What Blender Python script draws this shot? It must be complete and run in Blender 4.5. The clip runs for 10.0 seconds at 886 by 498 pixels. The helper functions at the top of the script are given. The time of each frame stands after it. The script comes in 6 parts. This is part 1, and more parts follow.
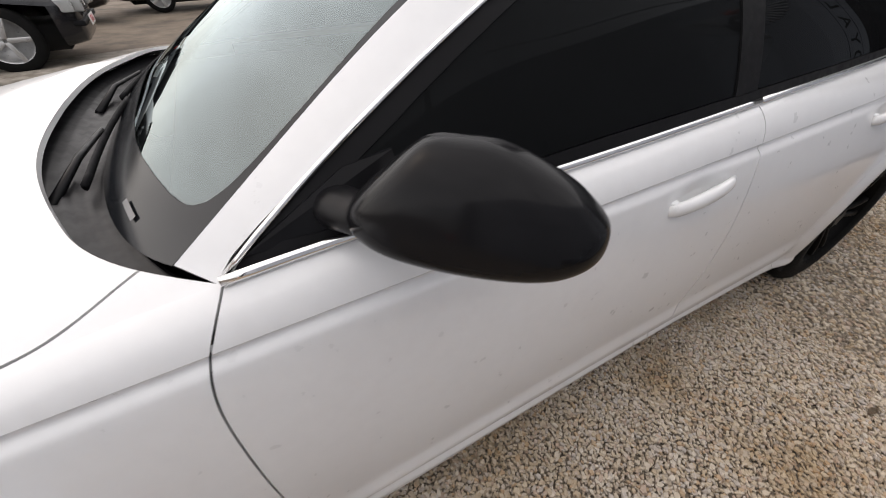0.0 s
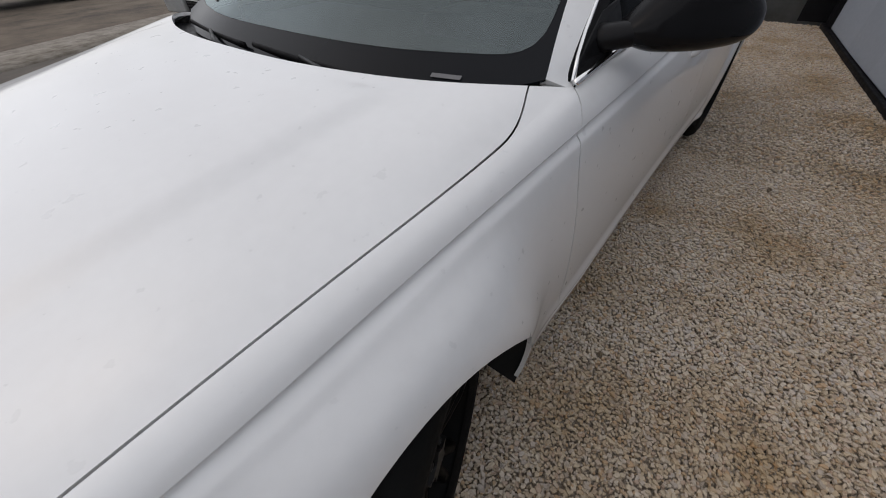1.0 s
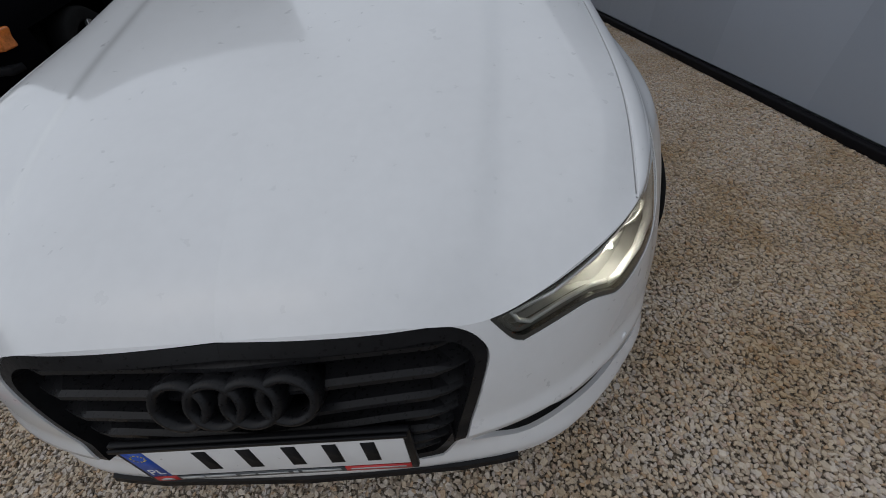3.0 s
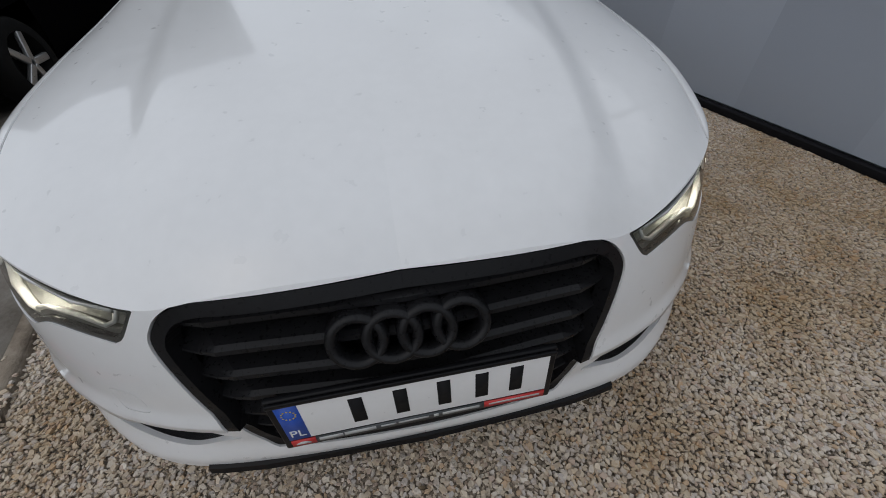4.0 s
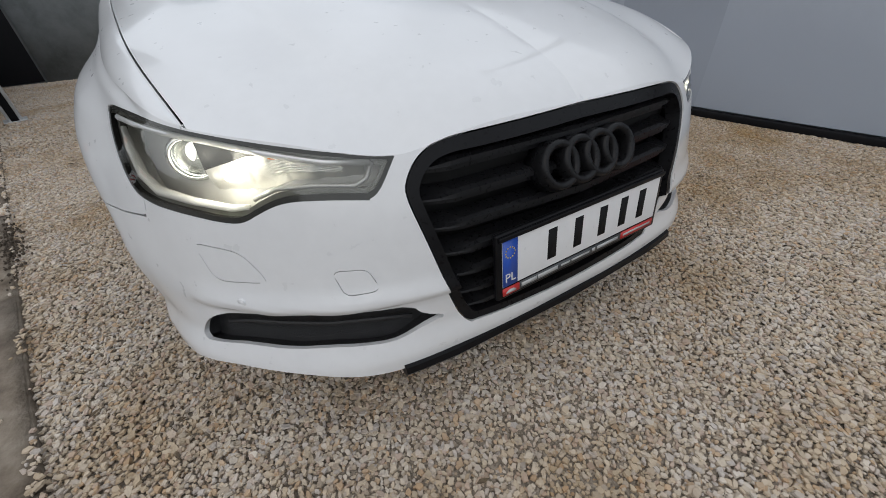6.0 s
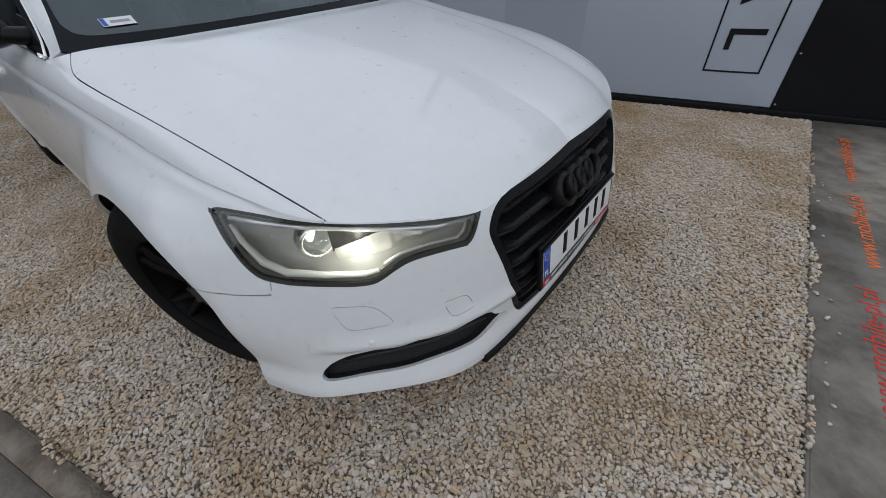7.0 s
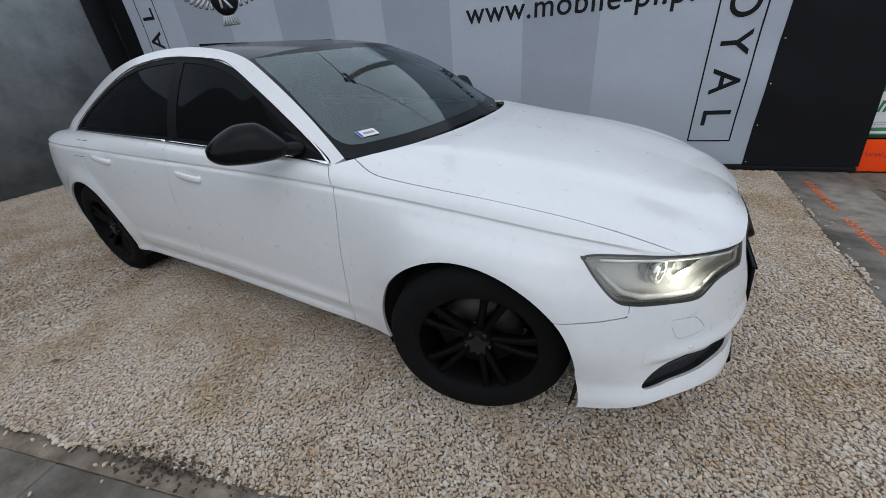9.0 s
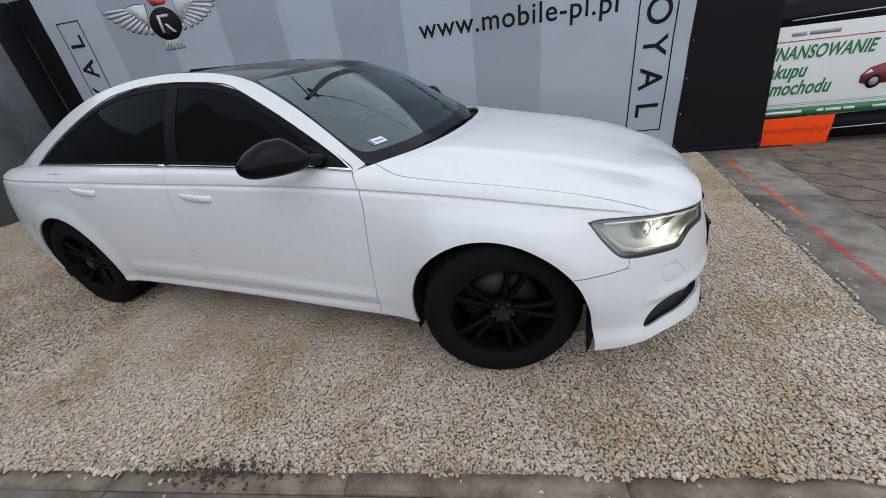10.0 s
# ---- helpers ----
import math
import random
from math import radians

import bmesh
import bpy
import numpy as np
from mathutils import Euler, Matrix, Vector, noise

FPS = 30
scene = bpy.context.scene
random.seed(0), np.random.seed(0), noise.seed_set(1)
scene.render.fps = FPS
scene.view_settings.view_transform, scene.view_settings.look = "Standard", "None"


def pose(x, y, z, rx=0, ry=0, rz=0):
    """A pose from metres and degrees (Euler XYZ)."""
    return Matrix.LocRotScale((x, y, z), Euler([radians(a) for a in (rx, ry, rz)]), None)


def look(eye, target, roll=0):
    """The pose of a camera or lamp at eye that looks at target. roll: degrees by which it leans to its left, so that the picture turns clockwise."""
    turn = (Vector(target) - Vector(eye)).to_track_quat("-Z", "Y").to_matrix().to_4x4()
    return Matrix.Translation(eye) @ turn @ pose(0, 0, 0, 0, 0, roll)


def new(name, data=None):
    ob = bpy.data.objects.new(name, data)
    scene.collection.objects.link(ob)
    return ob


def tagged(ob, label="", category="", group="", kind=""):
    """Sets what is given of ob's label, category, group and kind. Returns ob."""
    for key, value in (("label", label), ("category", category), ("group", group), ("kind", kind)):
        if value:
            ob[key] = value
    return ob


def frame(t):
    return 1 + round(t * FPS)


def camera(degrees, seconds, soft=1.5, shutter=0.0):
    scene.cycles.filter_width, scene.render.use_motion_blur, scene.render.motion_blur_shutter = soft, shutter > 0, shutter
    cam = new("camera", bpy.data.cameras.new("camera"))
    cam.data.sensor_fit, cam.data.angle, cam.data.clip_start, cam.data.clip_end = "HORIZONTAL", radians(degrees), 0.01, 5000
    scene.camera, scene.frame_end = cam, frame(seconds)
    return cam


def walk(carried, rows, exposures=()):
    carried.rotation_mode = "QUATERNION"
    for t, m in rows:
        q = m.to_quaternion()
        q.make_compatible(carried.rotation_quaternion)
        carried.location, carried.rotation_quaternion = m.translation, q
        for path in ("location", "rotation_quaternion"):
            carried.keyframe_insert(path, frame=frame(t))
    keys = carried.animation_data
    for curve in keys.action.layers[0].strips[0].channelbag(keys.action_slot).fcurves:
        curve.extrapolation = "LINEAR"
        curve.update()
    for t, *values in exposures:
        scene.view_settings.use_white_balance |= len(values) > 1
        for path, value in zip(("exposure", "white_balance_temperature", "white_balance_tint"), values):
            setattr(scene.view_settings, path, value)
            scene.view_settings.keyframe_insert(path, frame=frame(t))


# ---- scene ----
cam = camera(100.5, 10.0, soft=0.78, shutter=0.1)
PATH = [
    (0, (-0.693, 1.255, 1.3), (-1.43, -0.102, 0.029), -0.2),
    (0.3, (-0.422, 1.227, 1.272), (-1.327, 0.032, -0.052), -0.1),
    (0.5, (-0.244, 1.23, 1.273), (-1.21, 0.067, -0.037), -0.1),
    (0.7, (-0.063, 1.225, 1.259), (-1.096, 0.084, -0.018), -0.9),
    (1, (0.166, 1.121, 1.245), (-0.952, 0.158, -0.105), -2.8),
    (1.2, (0.316, 1.073, 1.234), (-0.864, 0.187, -0.116), -0.9),
    (1.5, (0.519, 0.993, 1.237), (-0.785, 0.23, -0.074), -2.6),
    (1.7, (0.651, 0.953, 1.237), (-0.699, 0.307, -0.091), -6.6),
    (2, (0.808, 0.851, 1.214), (-0.576, 0.371, -0.147), -6.0),
    (2.2, (0.903, 0.746, 1.198), (-0.512, 0.355, -0.16), -7.1),
    (2.5, (1.002, 0.591, 1.194), (-0.378, 0.386, -0.239), -4.8),
    (2.7, (1.067, 0.504, 1.197), (-0.325, 0.357, -0.232), -4.5),
    (3, (1.15, 0.376, 1.192), (-0.258, 0.306, -0.227), -6.3),
    (3.2, (1.189, 0.294, 1.189), (-0.228, 0.304, -0.222), -6.1),
    (4.3, (1.311, -0.117, 1.094), (-0.169, 0.209, -0.21), -2.0),
    (4.5, (1.346, -0.197, 1.049), (-0.14, 0.199, -0.23), -2.5),
    (4.7, (1.365, -0.265, 0.99), (-0.097, 0.224, -0.285), -2.0),
    (5, (1.393, -0.378, 0.897), (-0.086, 0.208, -0.315), -1.9),
    (5.2, (1.405, -0.442, 0.864), (-0.11, 0.201, -0.274), -2.0),
    (5.5, (1.396, -0.514, 0.87), (-0.108, 0.19, -0.246), -4.1),
    (5.7, (1.397, -0.567, 0.88), (-0.07, 0.183, -0.253), -3.6),
    (6.8, (1.274, -0.95, 1.152), (0.125, 0.11, -0.096), -4.4),
    (7, (1.234, -1.028, 1.187), (0.207, 0.127, -0.083), -4.0),
    (7.2, (1.184, -1.106, 1.208), (0.196, 0.119, -0.026), -4.2),
    (7.5, (1.058, -1.226, 1.241), (0.101, 0.07, 0.056), -4.3),
    (7.7, (0.961, -1.31, 1.266), (0.044, 0.022, 0.089), -2.7),
    (8, (0.837, -1.453, 1.304), (-0.097, -0.057, 0.217), -3.9),
    (8.2, (0.766, -1.547, 1.302), (-0.085, -0.104, 0.21), -4.8),
    (8.5, (0.673, -1.681, 1.317), (-0.169, -0.195, 0.276), -4.3),
    (8.7, (0.602, -1.765, 1.323), (-0.303, -0.283, 0.331), -3.5),
    (9, (0.506, -1.861, 1.346), (-0.4, -0.358, 0.387), -4.9),
    (9.2, (0.458, -1.918, 1.355), (-0.405, -0.386, 0.402), -4.1),
    (9.5, (0.379, -2.029, 1.364), (-0.399, -0.457, 0.404), -5.5),
    (9.7, (0.348, -2.096, 1.376), (-0.391, -0.511, 0.406), -7.9),
    (10, (0.336, -2.178, 1.382), (-0.346, -0.548, 0.445), -7.5),
]
EXPOSURES = [(0.0, 1.06, 7050, 15), (0.3, 0.79, 7050, 15), (0.6, 0.44, 6950, 14), (1.0, 0.13, 6600, 13), (1.5, -0.16, 6200, 10), (2.0, -0.32, 6150, 9), (3.0, -0.40, 6150, 10),
             (4.5, 0.01, 6350, 10), (5.0, 0.18, 6400, 10), (5.5, 0.24, 6400, 10), (7.0, -0.07, 6000, 9), (7.5, -0.07, 6000, 9), (8.5, 0.04, 5950, 9), (9.0, 0.22, 5950, 9), (9.5, 0.34, 6000, 9), (10.0, 0.40, 6050, 10)]
walk(cam, [(t, look(eye, target, roll)) for t, eye, target, roll in PATH], EXPOSURES)

# ---- light: overcast sky, very soft sun ----
world = bpy.data.worlds.new("sky")
scene.world = world
world.use_nodes = True
wn = world.node_tree.nodes
sky = wn.new("ShaderNodeTexSky")
sky.sky_type, sky.sun_disc = "NISHITA", False
sky.sun_elevation, sky.sun_rotation = radians(48), radians(140)
sky.air_density, sky.dust_density, sky.ozone_density = 1.0, 4.0, 1.0
soften = wn.new("ShaderNodeMix")
soften.data_type, soften.inputs[0].default_value = "RGBA", 0.75
world.node_tree.links.new(sky.outputs[0], soften.inputs[6])
clouds, tone, cloudy = (wn.new(k) for k in ("ShaderNodeTexNoise", "ShaderNodeMapRange", "ShaderNodeVectorMath"))
clouds.inputs["Scale"].default_value, clouds.inputs["Detail"].default_value, clouds.inputs["Roughness"].default_value = 3.2, 6, 0.55
tone.inputs[1].default_value, tone.inputs[2].default_value, tone.inputs[3].default_value, tone.inputs[4].default_value = 0.35, 0.65, 0.72, 1.22
cloudy.operation = "SCALE"
cloudy.inputs[0].default_value = (6.5, 6.9, 7.3)
world.node_tree.links.new(clouds.outputs[0], tone.inputs[0])
world.node_tree.links.new(tone.outputs[0], cloudy.inputs["Scale"])
world.node_tree.links.new(cloudy.outputs[0], soften.inputs[7])
world.node_tree.links.new(soften.outputs[2], wn["Background"].inputs[0])
wn["Background"].inputs[1].default_value = 0.10
sun_data = bpy.data.lights.new("sun", "SUN")
sun_data.energy, sun_data.angle, sun_data.color = 0.72, radians(160), (1.0, 0.97, 0.93)
sun = new("sun", sun_data)
sun.matrix_world = look((0, 0, 20), (-1.5, 4.0, 8.0))
scene.view_settings.exposure = 0.0


# ---- materials ----
def mat(name, colour, rough=0.5, metal=0.0, coat=0.0, vary=0.0, size=6.0, bump=0.0, bump_size=60.0, alpha=1.0, rand=0.0, spec=0.5):
    """A principled surface with colour variation at two scales and fine relief."""
    m = bpy.data.materials.new(name)
    m.use_nodes = True
    nt = m.node_tree
    b = nt.nodes["Principled BSDF"]
    b.inputs["Base Color"].default_value = (*colour, 1)
    b.inputs["Roughness"].default_value, b.inputs["Metallic"].default_value = rough, metal
    b.inputs["Coat Weight"].default_value, b.inputs["Coat Roughness"].default_value = coat, 0.07
    b.inputs["Specular IOR Level"].default_value, b.inputs["Alpha"].default_value = spec, alpha
    geo = nt.nodes.new("ShaderNodeNewGeometry")
    if vary:
        n1, n2 = nt.nodes.new("ShaderNodeTexNoise"), nt.nodes.new("ShaderNodeTexNoise")
        for n, s in ((n1, size), (n2, size * 9)):
            n.inputs["Scale"].default_value, n.inputs["Detail"].default_value = s, 5
            nt.links.new(geo.outputs["Position"], n.inputs["Vector"])
        add = nt.nodes.new("ShaderNodeMath")
        add.operation = "ADD"
        nt.links.new(n1.outputs[0], add.inputs[0]), nt.links.new(n2.outputs[0], add.inputs[1])
        ramp = nt.nodes.new("ShaderNodeMapRange")
        ramp.inputs[1].default_value, ramp.inputs[2].default_value = 0.6, 1.4
        ramp.inputs[3].default_value, ramp.inputs[4].default_value = 1 - vary, 1 + vary
        nt.links.new(add.outputs[0], ramp.inputs[0])
        mul = nt.nodes.new("ShaderNodeVectorMath")
        mul.operation = "SCALE"
        mul.inputs[0].default_value = colour
        nt.links.new(ramp.outputs[0], mul.inputs["Scale"])
        nt.links.new(mul.outputs[0], b.inputs["Base Color"])
        rr = nt.nodes.new("ShaderNodeMapRange")
        rr.inputs[1].default_value, rr.inputs[2].default_value = 0.3, 0.7
        rr.inputs[3].default_value, rr.inputs[4].default_value = max(0.02, rough - 0.08), min(1, rough + 0.08)
        nt.links.new(n2.outputs[0], rr.inputs[0]), nt.links.new(rr.outputs[0], b.inputs["Roughness"])
    if bump:
        nb, bp = nt.nodes.new("ShaderNodeTexNoise"), nt.nodes.new("ShaderNodeBump")
        nb.inputs["Scale"].default_value, nb.inputs["Detail"].default_value = bump_size, 6
        bp.inputs["Strength"].default_value, bp.inputs["Distance"].default_value = bump, 0.01
        nt.links.new(geo.outputs["Position"], nb.inputs["Vector"])
        nt.links.new(nb.outputs[0], bp.inputs["Height"]), nt.links.new(bp.outputs[0], b.inputs["Normal"])
    return m


def glass(name, tint, rough=0.0, clear=0.6, ior=1.6, gloss=(1, 1, 1), film=0.0):
    """A thin tinted pane: mirror-like at grazing angles, see-through elsewhere."""
    m = bpy.data.materials.new(name)
    m.use_nodes = True
    nt = m.node_tree
    nt.nodes.remove(nt.nodes["Principled BSDF"])
    tr, gl, mx, fr = (nt.nodes.new(k) for k in ("ShaderNodeBsdfTransparent", "ShaderNodeBsdfGlossy", "ShaderNodeMixShader", "ShaderNodeFresnel"))
    tr.inputs[0].default_value = (*[c * clear for c in tint], 1)
    gl.inputs[0].default_value, gl.inputs["Roughness"].default_value = (*gloss, 1), rough
    fr.inputs[0].default_value = ior
    under = tr
    if film:
        # a dark film on the inside of the pane
        under, dark = nt.nodes.new("ShaderNodeMixShader"), nt.nodes.new("ShaderNodeBsdfDiffuse")
        dark.inputs[0].default_value, under.inputs[0].default_value = (0.008, 0.0085, 0.009, 1), film
        nt.links.new(tr.outputs[0], under.inputs[1]), nt.links.new(dark.outputs[0], under.inputs[2])
    nt.links.new(fr.outputs[0], mx.inputs[0]), nt.links.new(under.outputs[0], mx.inputs[1]), nt.links.new(gl.outputs[0], mx.inputs[2])
    nt.links.new(mx.outputs[0], nt.nodes["Material Output"].inputs[0])
    return m


def lit(name, colour, strength):
    m = bpy.data.materials.new(name)
    m.use_nodes = True
    b = m.node_tree.nodes["Principled BSDF"]
    b.inputs["Base Color"].default_value = (*colour, 1)
    b.inputs["Emission Color"].default_value, b.inputs["Emission Strength"].default_value = (*colour, 1), strength
    return m


WHITE = mat("white_car_paint", (0.71, 0.715, 0.72), 0.35, coat=0.75, vary=0.035, size=3.5)
BLACK = mat("satin_black_foil", (0.006, 0.006, 0.007), 0.38, vary=0.25, size=4, spec=0.15)
GLOSSBLACK = mat("gloss_black_paint", (0.006, 0.006, 0.007), 0.09, spec=0.11)
CAPBLACK = mat("satin_black_cap", (0.008, 0.008, 0.009), 0.15, spec=0.11)
SEALBLACK = mat("black_rubber_seal", (0.008, 0.008, 0.009), 0.6, vary=0.2, spec=0.08)
UNDER = mat("underbody_black", (0.010, 0.010, 0.010), 0.9)
TYRE = mat("tyre_rubber", (0.006, 0.006, 0.006), 0.8, spec=0.12, vary=0.35, size=10, bump=0.15)
RIM = mat("matt_black_alloy", (0.003, 0.003, 0.003), 0.5, vary=0.2, spec=0.09)
HUB = mat("worn_hub_metal", (0.015, 0.015, 0.015), 0.5, metal=0.3, vary=0.3, size=25)
CHROME = mat("polished_chrome", (0.78, 0.78, 0.78), 0.12, metal=1.0)
TINT = glass("dark_tinted_glass", (0.5, 0.55, 0.55), clear=0.06, ior=1.16, gloss=(0.30, 0.32, 0.34), film=0.8)
SCREEN = glass("windscreen_glass", (0.85, 0.95, 0.92), clear=0.66, ior=1.95, gloss=(0.82, 0.94, 0.96))
FRIT = mat("printed_glass_border", (0.008, 0.009, 0.011), 0.14, spec=0.09)
ROOFBLACK = mat("black_roof_glass", (0.006, 0.007, 0.009), 0.16, spec=0.17)
LENS = glass("headlight_lens", (1, 1, 0.97), clear=0.95)
INTERIOR = mat("dark_interior", (0.02, 0.02, 0.02), 0.7, vary=0.2, bump=0.1)
PLATEWHITE = mat("plate_white", (0.72, 0.72, 0.72), 0.35, vary=0.03)
PLATEBLUE = mat("plate_blue", (0.02, 0.08, 0.42), 0.35)
YELLOW = mat("star_yellow", (0.8, 0.6, 0.05), 0.4)
RED = mat("strip_red", (0.5, 0.03, 0.03), 0.4)
GREYSTRIP = mat("strip_grey", (0.3, 0.3, 0.31), 0.4)
INK = mat("black_ink", (0.012, 0.012, 0.013), 0.6, spec=0.1)

# ---- mesh tools ----


def spline(knots, values):
    """A natural cubic spline through values (n, k) at knots (n)."""
    t, p = np.asarray(knots, float), np.asarray(values, float)
    p = p.reshape(len(t), -1)
    n, h = len(t), np.diff(t)
    a, r = np.eye(n), np.zeros_like(p)
    for i in range(1, n - 1):
        a[i, i - 1 : i + 2] = h[i - 1], 2 * (h[i - 1] + h[i]), h[i]
        r[i] = 6 * ((p[i + 1] - p[i]) / h[i] - (p[i] - p[i - 1]) / h[i - 1])
    m = np.linalg.solve(a, r)

    def at(u):
        u = np.clip(np.asarray(u, float), t[0], t[-1])
        i = np.clip(np.searchsorted(t, u, side="right") - 1, 0, n - 2)
        hi, lo, hi_w = h[i][..., None], (t[i + 1] - u)[..., None], (u - t[i])[..., None]
        return m[i] * lo**3 / (6 * hi) + m[i + 1] * hi_w**3 / (6 * hi) + (p[i] / hi - m[i] * hi / 6) * lo + (p[i + 1] / hi - m[i + 1] * hi / 6) * hi_w

    return at


def ease(a, b, x):
    u = np.clip((x - a) / (b - a), 0, 1)
    return u * u * (3 - 2 * u)


def sheet(P, flip=False):
    """A bmesh of the grid P (m, n, 3), with its smooth normals kept in a layer."""
    m, n = P.shape[:2]
    du, dv = np.gradient(P, axis=0), np.gradient(P, axis=1)
    N = np.cross(du, dv)
    N /= np.maximum(np.linalg.norm(N, axis=2, keepdims=True), 1e-9)
    if flip:
        N = -N
    bm = bmesh.new()
    lay = bm.verts.layers.float_vector.new("smooth_normal")
    vs = []
    for p, q in zip(P.reshape(-1, 3), N.reshape(-1, 3)):
        v = bm.verts.new(p)
        v[lay] = q
        vs.append(v)
    for i in range(m - 1):
        for j in range(n - 1):
            c = (vs[i * n + j], vs[(i + 1) * n + j], vs[(i + 1) * n + j + 1], vs[i * n + j + 1])
            bm.faces.new(c[::-1] if flip else c)
    return bm


def coords(verts):
    return np.array([v.co[:] for v in verts]).reshape(-1, 3)


def cut(bm, g):
    """Splits the mesh along g = 0; g takes the coordinate arrays x, y, z."""
    bm.verts.ensure_lookup_table()
    bm.verts.index_update()
    val = g(*coords(bm.verts).T)
    val = np.where(np.abs(val) < 1e-6, 1e-6, val)
    fresh = set()
    for e in [e for e in bm.edges if val[e.verts[0].index] * val[e.verts[1].index] < 0]:
        a, b = e.verts
        ga, gb = val[a.index], val[b.index]
        v = bmesh.utils.edge_split(e, a, float(ga / (ga - gb)))[1]
        fresh.add(v)
    for f in list({f for v in fresh for f in v.link_faces}):
        mine = [v for v in f.verts if v in fresh]
        if len(mine) >= 2:
            try:
                bmesh.utils.face_split(f, mine[0], mine[1])
            except ValueError:
                pass
    return bm


def carve(bm, g):
    """Cuts along g = 0 and takes away what has g < 0."""
    cut(bm, g)
    faces = list(bm.faces)
    mid = np.array([f.calc_center_median()[:] for f in faces]).reshape(-1, 3)
    gone = [f for f, s in zip(faces, g(*mid.T)) if s < 0]
    bmesh.ops.delete(bm, geom=gone, context="FACES")
    return bm


def polygon(points, rounds=2):
    """A smoothed closed outline; its function is negative inside, in metres."""
    p = np.array(points, float)
    for _ in range(rounds):
        q = np.roll(p, -1, axis=0)
        p = np.stack([0.75 * p + 0.25 * q, 0.25 * p + 0.75 * q], 1).reshape(-1, 2)
    a, b = p, np.roll(p, -1, axis=0)

    def dist(u, v):
        w = np.stack([u, v], -1)[:, None, :]
        d = b - a
        k = np.clip(((w - a) * d).sum(-1) / np.maximum((d * d).sum(-1), 1e-12), 0, 1)
        r = np.linalg.norm(w - a - k[..., None] * d, axis=-1).min(1)
        up = (a[:, 1] > v[:, None]) != (b[:, 1] > v[:, None])
        cross = u[:, None] < (b[:, 0] - a[:, 0]) * (v[:, None] - a[:, 1]) / np.where(b[:, 1] == a[:, 1], 1e-12, b[:, 1] - a[:, 1]) + a[:, 0]
        inside = ((up & cross).sum(1) % 2) == 1
        return np.where(inside, -r, r)

    return dist


def flange(bm, depth):
    """Turns open edges inward, so that a panel has thickness."""
    lay = bm.verts.layers.float_vector["smooth_normal"]
    for e in [e for e in bm.edges if e.is_boundary]:
        f = e.link_faces[0]
        lp = e.link_loops[0]
        a, b = lp.vert, lp.link_loop_next.vert
        if max(abs(a.co.y), abs(b.co.y)) < 1e-5:
            continue
        na, nb = Vector(a[lay]), Vector(b[lay])
        q = [bm.verts.new(c) for c in (b.co, a.co, a.co - na * depth, b.co - nb * depth)]
        side = (q[1].co - q[0].co).cross(q[2].co - q[1].co)
        side = side.normalized() if side.length > 1e-12 else na
        for v in q:
            v[lay] = side
        bm.faces.new(q)
    return bm


def mirrored(bm):
    """A copy on the other side of y = 0."""
    other = bm.copy()
    lay = other.verts.layers.float_vector.get("smooth_normal")
    for v in other.verts:
        v.co.y = -v.co.y
        if lay:
            n = v[lay]
            v[lay] = (n[0], -n[1], n[2])
    bmesh.ops.reverse_faces(other, faces=other.faces[:])
    return other


def joined(*many):
    """One bmesh of several."""
    out = bmesh.new()
    lay = None
    if all(b.verts.layers.float_vector.get("smooth_normal") for b in many):
        lay = out.verts.layers.float_vector.new("smooth_normal")
    for b in many:
        src = b.verts.layers.float_vector.get("smooth_normal")
        vs = {}
        for v in b.verts:
            w = out.verts.new(v.co)
            if lay:
                w[lay] = v[src]
            vs[v] = w
        for f in b.faces:
            try:
                g = out.faces.new([vs[v] for v in f.verts])
                g.smooth = f.smooth
            except ValueError:
                pass
    return out


def mesh_of(name, bm, material, smooth=True):
    me = bpy.data.meshes.new(name)
    lay = bm.verts.layers.float_vector.get("smooth_normal")
    normals = [tuple(v[lay]) for v in bm.verts] if lay else None
    if lay:
        bm.verts.layers.float_vector.remove(lay)
    if smooth:
        for f in bm.faces:
            f.smooth = True
    bm.to_mesh(me)
    bm.free()
    if normals:
        me.normals_split_custom_set_from_vertices(normals)
    me.materials.append(material)
    return me


def part(name, bm, material, parent=None, label="", smooth=True):
    """One mesh object of a bmesh, under a thing or a part."""
    ob = new(name, mesh_of(name, bm, material, smooth))
    if parent is not None:
        ob.parent = parent
    if label:
        tagged(ob, label)
    return ob


def thing(name, label, category, group="", kind="", at=None):
    e = new(name)
    e.empty_display_size = 0.1
    if at is not None:
        e.matrix_world = at
    return tagged(e, label, category, group, kind)


def box(x0, x1, y0, y1, z0, z1, bevel=0.0, segments=2, m=None):
    bm = bmesh.new()
    bmesh.ops.create_cube(bm, size=1)
    for v in bm.verts:
        v.co = Vector((x0 + (v.co.x + 0.5) * (x1 - x0), y0 + (v.co.y + 0.5) * (y1 - y0), z0 + (v.co.z + 0.5) * (z1 - z0)))
    if bevel:
        bmesh.ops.bevel(bm, geom=bm.edges[:], offset=bevel, segments=segments, affect="EDGES", profile=0.6)
    if m:
        bmesh.ops.transform(bm, matrix=m, verts=bm.verts)
    return bm


